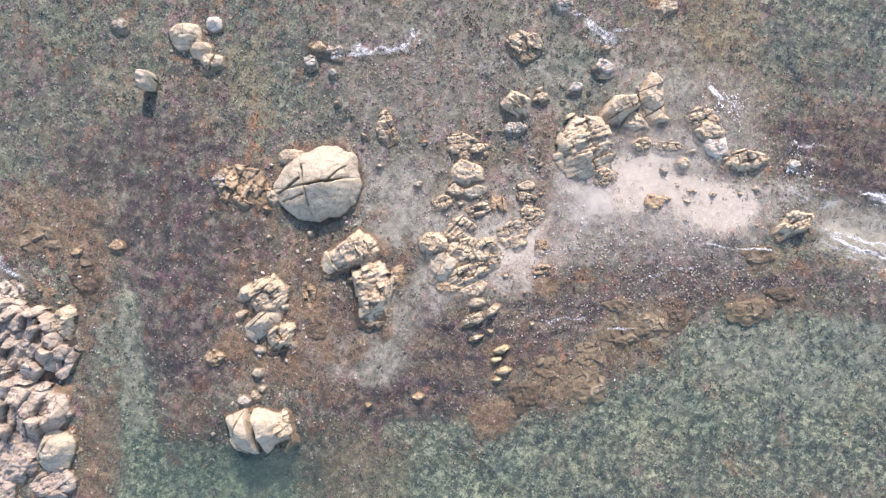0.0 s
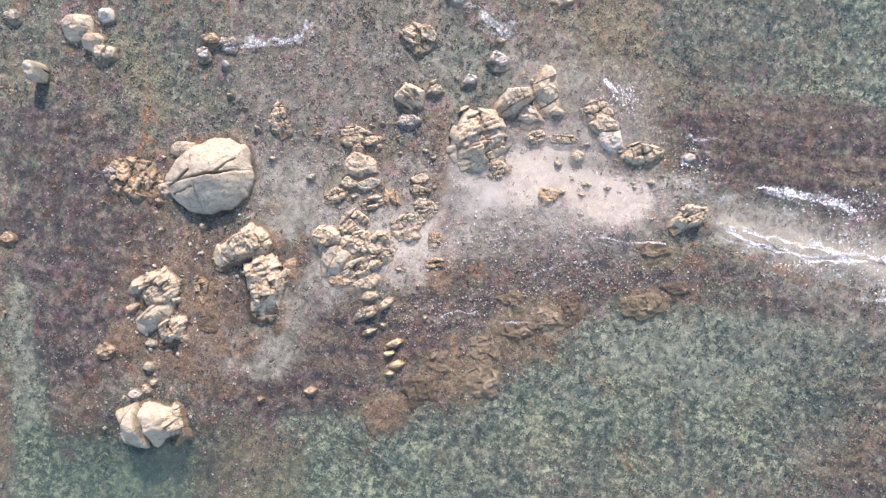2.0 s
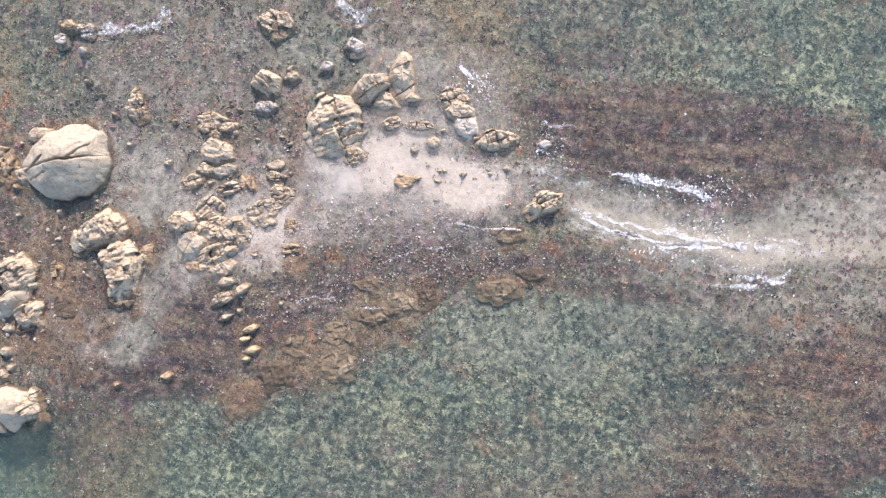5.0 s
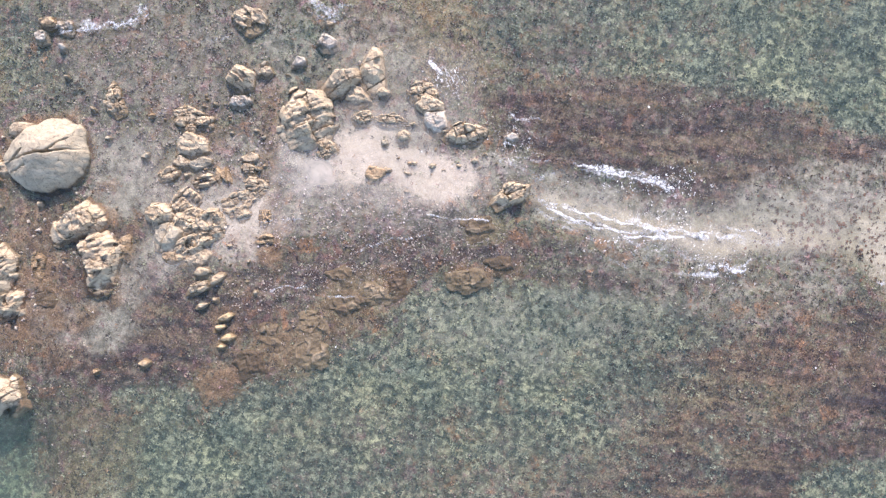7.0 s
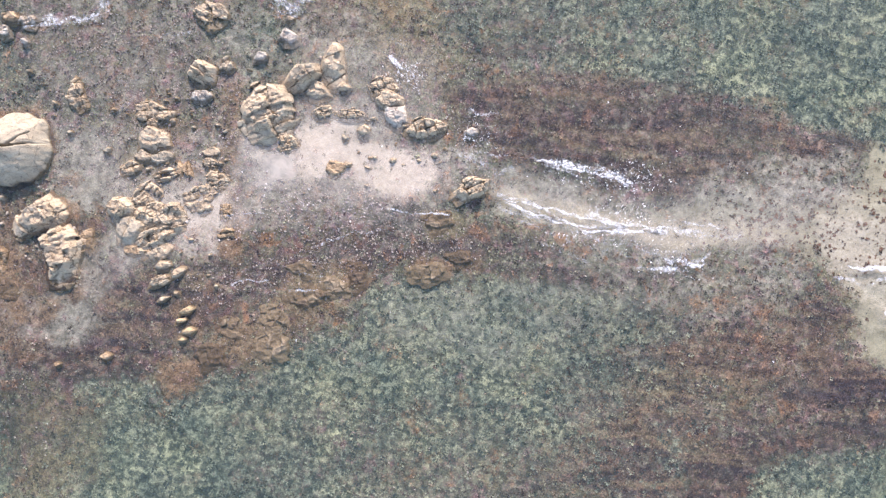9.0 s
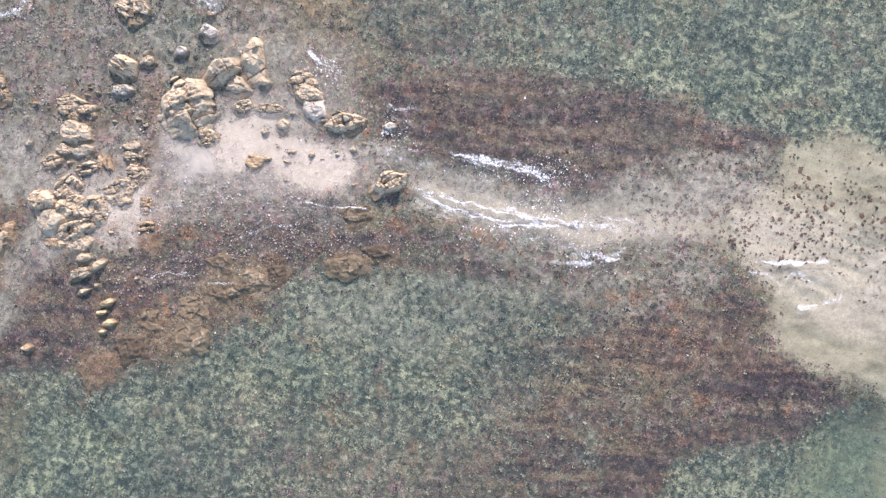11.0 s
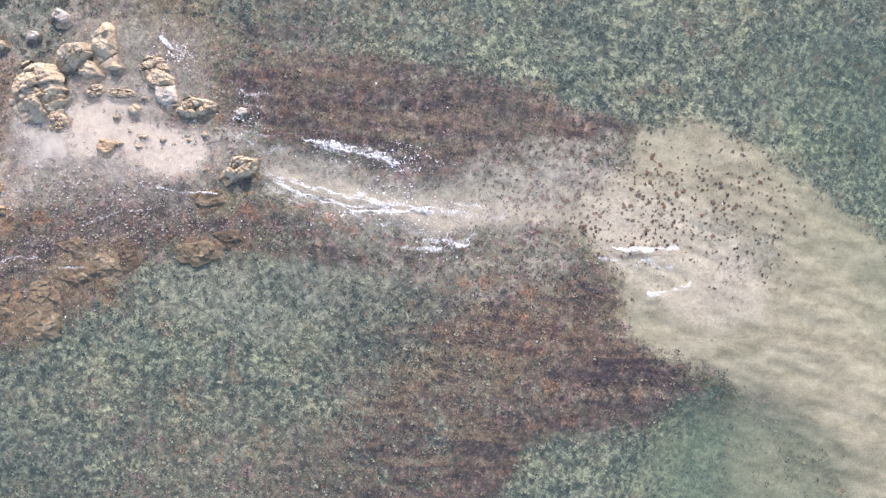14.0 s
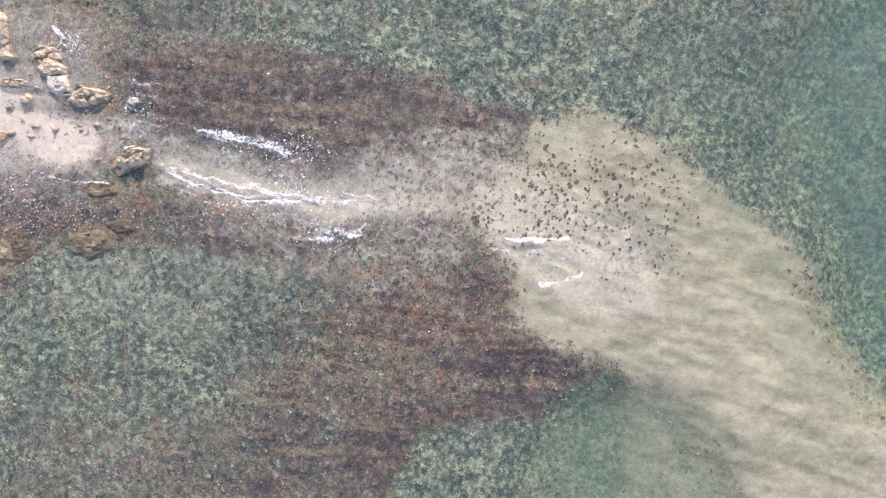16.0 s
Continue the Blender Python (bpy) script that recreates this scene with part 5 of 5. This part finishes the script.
def cobbles(name, label, x, y, z, size, mat):
    """Angular little stones of eight faces each."""
    n = len(x)
    turn = rng.random(n) * 6.3
    c, s = np.cos(turn), np.sin(turn)
    stretch = rng.uniform(0.55, 1.0, n)
    co = np.empty((n, 9, 3))
    for k in range(8):
        low = k < 4
        ang = (k % 4) * math.pi / 2 + (0.0 if low else 0.3) + rng.uniform(-0.3, 0.3, n)
        r = size * rng.uniform(0.42, 0.58, n) * (1.0 if low else 0.8)
        u, v = np.cos(ang) * r, np.sin(ang) * r * stretch
        co[:, k, 0], co[:, k, 1] = x + u * c - v * s, y + u * s + v * c
        co[:, k, 2] = z + (-0.04 if low else size * rng.uniform(0.22, 0.42, n))
    co[:, 8, 0], co[:, 8, 1], co[:, 8, 2] = x, y, z + size * rng.uniform(0.38, 0.55, n)
    f = [(a, (a + 1) % 4, 4 + (a + 1) % 4, 4 + a) for a in range(4)]
    base = (np.arange(n) * 9)[:, None, None]
    quads = (np.array(f)[None] + base).reshape(-1, 4)
    tops = (np.array([(4, 5, 8, 8), (5, 6, 8, 8), (6, 7, 8, 8), (7, 4, 8, 8)])[:, :3][None] + base).reshape(-1, 3)
    allf = np.concatenate([quads[:, [0, 1, 2]], quads[:, [0, 2, 3]], tops])
    me = mesh_of(name, co.reshape(-1, 3), allf, False)
    me.materials.append(mat)
    return tagged(new(name, me), label, "cobbles", kind="stuff")


GREENS = scatter_material("green_weed", (0.026, 0.042, 0.048), (0.075, 0.098, 0.086), (0.19, 0.213, 0.165), (0.38, 0.395, 0.3), size=2.3, clouded=0.9)
BROWNS = scatter_material("red_weed", (0.019, 0.013, 0.022), (0.056, 0.032, 0.036), (0.122, 0.072, 0.056), (0.27, 0.195, 0.142), size=1.4, shade_banded=2.4, hues=0.4)
MIXED = scatter_material("reef_weed", (0.032, 0.025, 0.029), (0.094, 0.074, 0.065), (0.18, 0.145, 0.115), (0.38, 0.318, 0.26), hues=0.95)
PURPLES = scatter_material("purple_weed", (0.016, 0.012, 0.022), (0.052, 0.034, 0.041), (0.12, 0.083, 0.08), (0.285, 0.233, 0.215), size=1.6, hues=0.6)
RUSTS = scatter_material("rusty_weed", (0.065, 0.042, 0.026), (0.155, 0.098, 0.054), (0.28, 0.195, 0.115))
STONES = scatter_material("cobble_stone", (0.16, 0.13, 0.14), (0.3, 0.25, 0.25), (0.46, 0.39, 0.35), (0.62, 0.55, 0.49))

def bare(w):
    """Share of pale ground, where no weed stands."""
    return np.clip(w["sand"] + w["silt"] + 0.8 * w["gravel"], 0, 1)


x, y, z = places(140000, lambda w, n: np.clip(w["green"] * (1 - bare(w)) * (1 - 0.8 * w["deep"]) * (0.7 + 0.9 * n), 0, 1))
weed("green_weed", "pale green weed tufts on the deeper seabed", x, y, z, rng.uniform(0.1, 0.28, len(x)), GREENS, 4)
x, y, z = places(170000, lambda w, n: np.clip((w["brown"] * (1 - 0.6 * w["cobble"])) * (1 - bare(w)) * (0.8 + 0.6 * n), 0, 1))
weed("red_weed", "dark reddish brown weed tufts on the seabed", x, y, z, rng.uniform(0.08, 0.22, len(x)), BROWNS, 4)
x, y, z = places(170000, lambda w, n: np.clip(w["mussel_and_shade"] * (1 - 0.5 * w["cobble"]) * (0.8 + 0.6 * n), 0, 1))
weed("purple_weed", "dark purple brown weed and mussels on the reef", x, y, z, rng.uniform(0.06, 0.18, len(x)), PURPLES, 4)
x, y, z = places(170000, lambda w, n: np.clip((1 - w["brown"] - w["mussel_and_shade"] - w["green"] - bare(w) - 0.7 * w["rust"]) * (1 - 0.75 * w["cobble"]) * (1 - w["deep"]) * (0.8 + 0.8 * n), 0, 1))
weed("reef_weed", "grey brown weed tufts over the reef", x, y, z, rng.uniform(0.08, 0.22, len(x)), MIXED, 4)
x, y, z = places(60000, lambda w, n: np.clip(w["rust"] * (0.5 + n) * 0.7, 0, 1))
weed("rusty_weed", "rusty brown weed over drowned slabs", x, y, z, rng.uniform(0.1, 0.24, len(x)), RUSTS, 4, 0.3)
x, y, z = places(230000, lambda w, n: np.clip((1.8 * w["cobble"] * (1 - smooth(0.5, 0.9, w["sand"])) + 0.05 * (1 - w["green"]) * (1 - smooth(0.0, 0.3, w["brown"])) * (1 - w["sand"] - w["silt"])) * (0.8 + 0.7 * n), 0, 1))
cobbles("cobbles", "grey and pale cobbles scattered over the spit", x, y, z, 0.05 + 0.15 * rng.random(len(x)) ** 3.0, STONES)


# ---- loose clumps of weed on the sand ----
CLUMP = scatter_material("loose_weed", (0.05, 0.026, 0.022), (0.11, 0.055, 0.042), (0.18, 0.095, 0.062))


def clump_mesh(seed):
    """A ragged low heap of weed: a lumpy dome with torn rim."""
    dice = random.Random(seed)
    bm = bmesh.new()
    bmesh.ops.create_icosphere(bm, subdivisions=2, radius=1.0)
    for v in bm.verts:
        k = 1 + 0.8 * noise.noise(v.co * 1.7 + Vector((seed * 3.1, 0, 0))) + dice.uniform(-0.12, 0.12)
        v.co = Vector((v.co.x * k, v.co.y * k * 0.8, max(v.co.z, -0.25) * 0.28 * k))
    me = bpy.data.meshes.new("weed_clump")
    bm.to_mesh(me)
    bm.free()
    me.materials.append(CLUMP)
    return me


HEAPS = [clump_mesh(k) for k in range(6)]
dice = random.Random(77)
placed = 0
while placed < 240:
    t, side = dice.random(), dice.gauss(0, 1)
    # a band along the sandy end of the spit
    px, py = 40.55, 1.87
    qx, qy = 57.68, 3.47
    cx, cy = px + (qx - px) * t + dice.gauss(0, 1.4), py + (qy - py) * t + side * (1.2 + 1.6 * t) - 0.6
    h = float(bed(np.array([cx]), np.array([cy]))[0])
    size = 0.055 + 0.11 * dice.random() ** 2.5
    heap = new("weed_clump", HEAPS[placed % 6])
    heap.matrix_world = pose(cx, cy, h + 0.02, 0, 0, dice.uniform(0, 360)) @ Matrix.Diagonal((size, size, size, 1))
    tagged(heap, "loose dark red weed clump lying on pale sand", "seaweed", "loose weed clumps")
    placed += 1
x, y, z = places(16000, lambda w, n: np.clip(smooth(0.2, 0.6, w["sand"] + w["silt"]) * (1 - w["shoal"]) * (1 - w["deep"]) * (0.2 + n) * 0.4, 0, 1) * (bandness(w)))
weed("sand_weed", "small dark red weed scraps strewn over the sand", x, y, z, rng.uniform(0.05, 0.16, len(x)), CLUMP, 5, 0.5)


along, across = rng.random(1000), rng.normal(0, 1, 1000)
x = 39.0 + 20.0 * along + rng.normal(0, 1.0, 1000)
y = 1.4 + 1.6 * along + across * (1.3 + 1.7 * along) - 0.5
weed("weed_scraps", "torn dark red weed scraps strewn over the sandy spit", x, y, bed(x, y) + 0.02, 0.05 + 0.13 * rng.random(1000) ** 2, CLUMP, 5, 0.6)


# rubble round the feet of the outcrops
spots = [(o.matrix_world.translation.copy(), max(c.dimensions.x for c in o.children)) for o in list(scene.objects) if o.name.split(".")[0] in ("outcrop", "boulder") and o.children]
RUBBLE = scatter_material("rubble_stone", (0.22, 0.17, 0.13), (0.38, 0.31, 0.24), (0.5, 0.43, 0.34), (0.6, 0.53, 0.45))
rx, ry = [], []
for at, span in spots:
    for _ in range(int(9 * span)):
        way, far = dice.uniform(0, 6.28), span * dice.uniform(0.42, 0.72)
        rx.append(at.x + far * math.cos(way))
        ry.append(at.y + far * math.sin(way))
rx, ry = np.array(rx), np.array(ry)
cobbles("rubble", "angular granite rubble round the outcrops", rx, ry, bed(rx, ry), 0.1 + 0.3 * rng.random(len(rx)) ** 2.5, RUBBLE)


# ---- foam ----
def swell_at(x, y):
    return 0.03 * np.sin((y * 1.5 + x * 0.25) + 2.2 * fbm(x / 7, y / 7, 61, 3)) + 0.03 * fbm(x / 1.6, y / 1.6, 67, 3)


FOAM_COUNT = [0]


def foam(width, cover, *points):
    """A frayed streak of foam along a line of places."""
    FOAM_COUNT[0] += 1
    seed = FOAM_COUNT[0] * 31
    pts = np.array(points, float).reshape(-1, 2)
    arc = np.concatenate([[0], np.cumsum(np.hypot(*np.diff(pts, axis=0).T))])
    n, k = max(int(arc[-1] / 0.09), 8), 19
    d = np.linspace(0, arc[-1], n)
    px, py = np.interp(d, arc, pts[:, 0]), np.interp(d, arc, pts[:, 1])
    m = max(int(0.6 / 0.09), 3)
    pad = lambda q: np.convolve(np.pad(q, m, "edge"), np.ones(2 * m + 1) / (2 * m + 1), "valid")
    px, py = pad(px), pad(py)
    tx, ty = np.gradient(px), np.gradient(py)
    norm = np.hypot(tx, ty) + 1e-9
    v = np.linspace(-1, 1, k)[None, :]
    wide = width * (0.9 + 0.9 * fbm(d / 0.9, d * 0, seed, 3))[:, None]
    shift = (0.5 * width + 0.3) * fbm(d / 1.3, d * 0 + 5, seed + 1, 4)[:, None]
    x = px[:, None] - (ty / norm)[:, None] * (v * wide + shift)
    y = py[:, None] + (tx / norm)[:, None] * (v * wide + shift)
    ends = (smooth(0, 0.18, d / arc[-1]) * smooth(1, 0.82, d / arc[-1]))[:, None]
    full = np.clip(1.15 * (1 - np.abs(v) ** 1.3) * ends * (1 + 0.6 * fbm(x / 0.5, y / 0.5, seed + 2, 3)), 0, 1) * cover
    z = swell_at(x, y) + 0.02 + 0.03 * full * (1 + fbm(x / 0.2, y / 0.2, seed + 3, 2))
    z = np.maximum(z, bed(x, y, None, False) + 0.06)
    i = np.arange(n * k).reshape(n, k)
    quads = np.stack([i[:-1, :-1], i[1:, :-1], i[1:, 1:], i[:-1, 1:]], -1).reshape(-1, 4)
    me = mesh_of("sea_foam", np.stack([x, y, z], -1).reshape(-1, 3), quads)
    me.attributes.new("cover", "FLOAT", "POINT").data.foreach_set("value", full.astype(np.float32).ravel())
    me.materials.append(FOAM)
    return tagged(new("sea_foam", me), "white frayed streak of foam on the water", "sea foam", kind="stuff")


foam(0.38, 0.85, 25.15, 5.13, 27.93, 4.69, 30.53, 3.99, 34.04, 3.46)
foam(0.55, 0.75, 26.81, 5.20, 29.03, 4.74, 31.62, 4.29, 33.11, 3.79)
foam(0.22, 0.65, 23.42, 2.23, 25.30, 1.35, 27.52, 0.92)
foam(0.28, 0.62, 29.37, 0.63, 32.12, 0.88, 34.50, 0.98)
foam(0.45, 0.6, 34.32, 0.82, 37.28, 0.35, 40.93, 0.94)
foam(0.16, 0.9, 23.44, 2.03, 27.60, 1.21, 31.00, 0.32, 35.10, 0.77)
foam(0.7, 0.45, 27.57, 1.85, 31.35, 1.01, 35.82, 1.29)
foam(0.6, 0.5, 26.19, 1.66, 30.76, 0.01, 34.55, -0.93, 38.29, -0.94)
foam(0.3, 0.8, 32.34, -1.79, 35.34, -1.83, 38.30, -1.20)
foam(0.3, 1.0, 46.53, -1.18, 49.15, -1.24, 51.95, -1.07)
foam(0.4, 0.7, 45.33, -2.11, 48.69, -2.26, 52.04, -2.18)
foam(0.25, 0.8, 49.34, -4.25, 51.37, -3.79, 52.84, -3.08)
foam(0.18, 0.9, 22.97, 2.33, 25.78, 2.20, 28.44, 1.39, 32.21, 0.90, 37.44, 1.08)
foam(0.35, 0.8, 28.43, 1.77, 30.70, 1.13, 33.71, 0.82, 38.96, 0.70)
foam(0.3, 0.6, 24.32, 1.57, 27.00, 0.39, 30.80, -0.74, 34.57, -1.49)
foam(0.25, 0.6, 25.06, 1.79, 28.48, 0.72, 32.27, -0.37, 36.81, -1.39)
foam(0.25, 0.55, 23.97, 0.99, 26.29, -0.39, 29.33, -1.37, 32.35, -1.86)
foam(0.45, 0.75, 34.56, -1.31, 36.81, -1.39, 38.64, -0.55)
foam(0.15, 0.8, 35.95, 1.01, 37.82, 1.02, 39.14, 0.71)
foam(0.5, 0.5, 46.06, -1.55, 49.05, -1.79, 51.67, -2.12, 53.91, -2.32)
foam(0.9, 0.3, 46.95, -2.21, 49.61, -3.20, 52.62, -3.43)
foam(0.35, 0.5, 15.19, 10.31, 15.75, 9.61, 15.60, 8.70)
foam(0.5, 0.45, 17.41, 8.41, 18.34, 7.48, 19.43, 7.05)
foam(0.15, 0.75, 6.43, -4.08, 8.07, -3.75, 9.72, -3.72)
foam(0.15, 0.7, 10.30, -4.29, 11.58, -4.16, 13.06, -4.40)
foam(0.15, 0.6, 10.61, -3.10, 11.72, -3.13, 13.20, -3.36)
foam(0.3, 0.6, -1.37, 9.25, -0.62, 8.91, 0.11, 9.13)
foam(0.35, 0.9, 16.13, 11.14, 17.50, 10.83, 18.69, 9.87)
foam(0.6, 0.5, 16.99, 10.02, 17.93, 8.97, 18.32, 7.91)
foam(0.5, 0.7, 7.25, 16.06, 8.90, 15.11, 9.84, 14.14, 11.28, 13.94)
foam(0.7, 0.45, 20.17, 6.54, 22.69, 6.10, 25.22, 5.48)
foam(0.8, 0.35, 21.98, 5.90, 24.15, 5.26, 26.71, 3.64)
foam(0.4, 0.8, -28.06, -0.73, -27.72, -1.80, -26.52, -2.83)
foam(0.6, 0.4, -27.41, 0.91, -25.95, 0.43, -23.42, 0.24)
foam(0.5, 0.45, -9.36, 12.61, -8.48, 13.00, -6.29, 12.43)
foam(0.25, 0.6, -6.47, 12.35, -4.51, 12.58, -1.69, 13.34)
foam(0.25, 0.6, 16.29, 12.82, 16.96, 12.24, 17.86, 12.03)
foam(0.4, 0.4, -17.53, 13.92, -16.64, 14.13, -15.33, 13.10)
foam(0.2, 0.6, 11.17, -1.61, 13.18, -0.77, 17.63, -0.01)
# northern wave streaks: foam, with white glints drawn as foam streaks too
foam(0.35, 0.8, -8.25, 12.13, -5.94, 12.44, -3.81, 12.89, -1.63, 13.71)
foam(0.5, 0.55, -4.51, 12.58, -2.76, 13.37, -1.35, 13.79)
foam(0.5, 0.7, 8.24, 15.35, 9.71, 14.55, 10.96, 14.68, 11.83, 15.07)
foam(0.4, 0.6, 8.67, 13.68, 9.56, 13.90, 10.82, 13.59)
foam(0.45, 0.75, -6.40, 13.26, -5.49, 12.94, -4.93, 12.43)
foam(0.45, 0.75, -2.86, 14.13, -2.12, 13.63, -1.61, 14.19)
foam(0.5, 0.6, 8.23, 14.43, 9.34, 13.76, 11.12, 14.02)
foam(0.25, 0.6, -2.31, 6.96, -1.21, 7.01, 0.04, 8.09)
foam(0.3, 0.6, 0.82, 11.96, 2.62, 11.85, 4.03, 12.27)
foam(0.25, 0.7, 21.58, 8.35, 23.03, 7.69, 24.47, 7.50)
foam(0.5, 0.6, 20.07, 5.44, 22.60, 4.83, 24.77, 4.03, 26.19, 4.27)
foam(0.25, 0.75, 23.39, 2.90, 25.57, 2.10, 27.38, 1.39, 29.18, 1.00)
foam(0.2, 0.9, 23.42, 2.40, 26.08, 1.59, 29.12, 0.61, 31.38, 0.34)
foam(0.35, 0.8, 31.00, 0.32, 33.24, 0.42, 35.46, 1.09)
foam(0.3, 0.85, 36.11, -0.94, 37.08, -1.64, 37.99, -1.23)
foam(0.3, 0.9, 49.33, -4.07, 50.28, -4.40, 50.64, -4.19)
foam(0.35, 0.9, 50.98, -3.43, 52.09, -3.19, 52.68, -3.72)
foam(0.2, 0.7, 22.15, 5.53, 24.05, 4.94, 25.55, 4.86)
foam(0.2, 0.7, 26.31, 4.67, 27.83, 4.29, 29.72, 3.82)
foam(0.12, 0.85, 16.00, 1.20, 18.24, 1.15, 20.50, 0.96, 21.83, 0.57)
foam(0.1, 0.7, 5.56, 0.27, 7.42, 0.54, 9.65, 0.76)

# flecks of foam among the rocks, and sun glitter drawn as white flecks
x, y, z = places(14000, lambda w, n: np.clip((1 - w["green"]) * (1 - w["deep"]) * (0.1 + 0.9 * np.clip(n, 0, 1)) * (0.05 + 0.5 * np.maximum(w["cobble"], w["shoal"])), 0, 1))
FLECK = scatter_material("foam_glint_fleck", (0.4, 0.4, 0.4), (0.7, 0.7, 0.68), (0.82, 0.82, 0.8))
weed("foam_flecks", "tiny white foam flecks and painted sun glints on the water", x, y, swell_at(x, y) + 0.03, 0.025 + 0.07 * rng.random(len(x)) ** 3, FLECK, 4, 0.1)
# broken foam drifting where small waves cross the spit
for fx, fy, wide_x, wide_y in ((33.33, 4.17, 1.79, 1.08), (35.84, -1.36, 2.15, 1.08), (22.36, 6.41, 1.62, 1.44), (17.93, 10.18, 1.44, 0.90), (32.49, 1.87, 2.15, 0.90), (30.54, 3.69, 3.95, 0.79), (30.65, -0.07, 4.31, 0.79)):
    n = 260
    x, y = fx + rng.normal(0, 0.55, n) * wide_x, fy + rng.normal(0, 0.55, n) * wide_y
    weed("foam_flecks", "broken white foam flecks drifting over the spit", x, y, np.maximum(swell_at(x, y), bed(x, y)) + 0.03, 0.02 + 0.08 * rng.random(n) ** 4, FLECK, 3, 0.08)
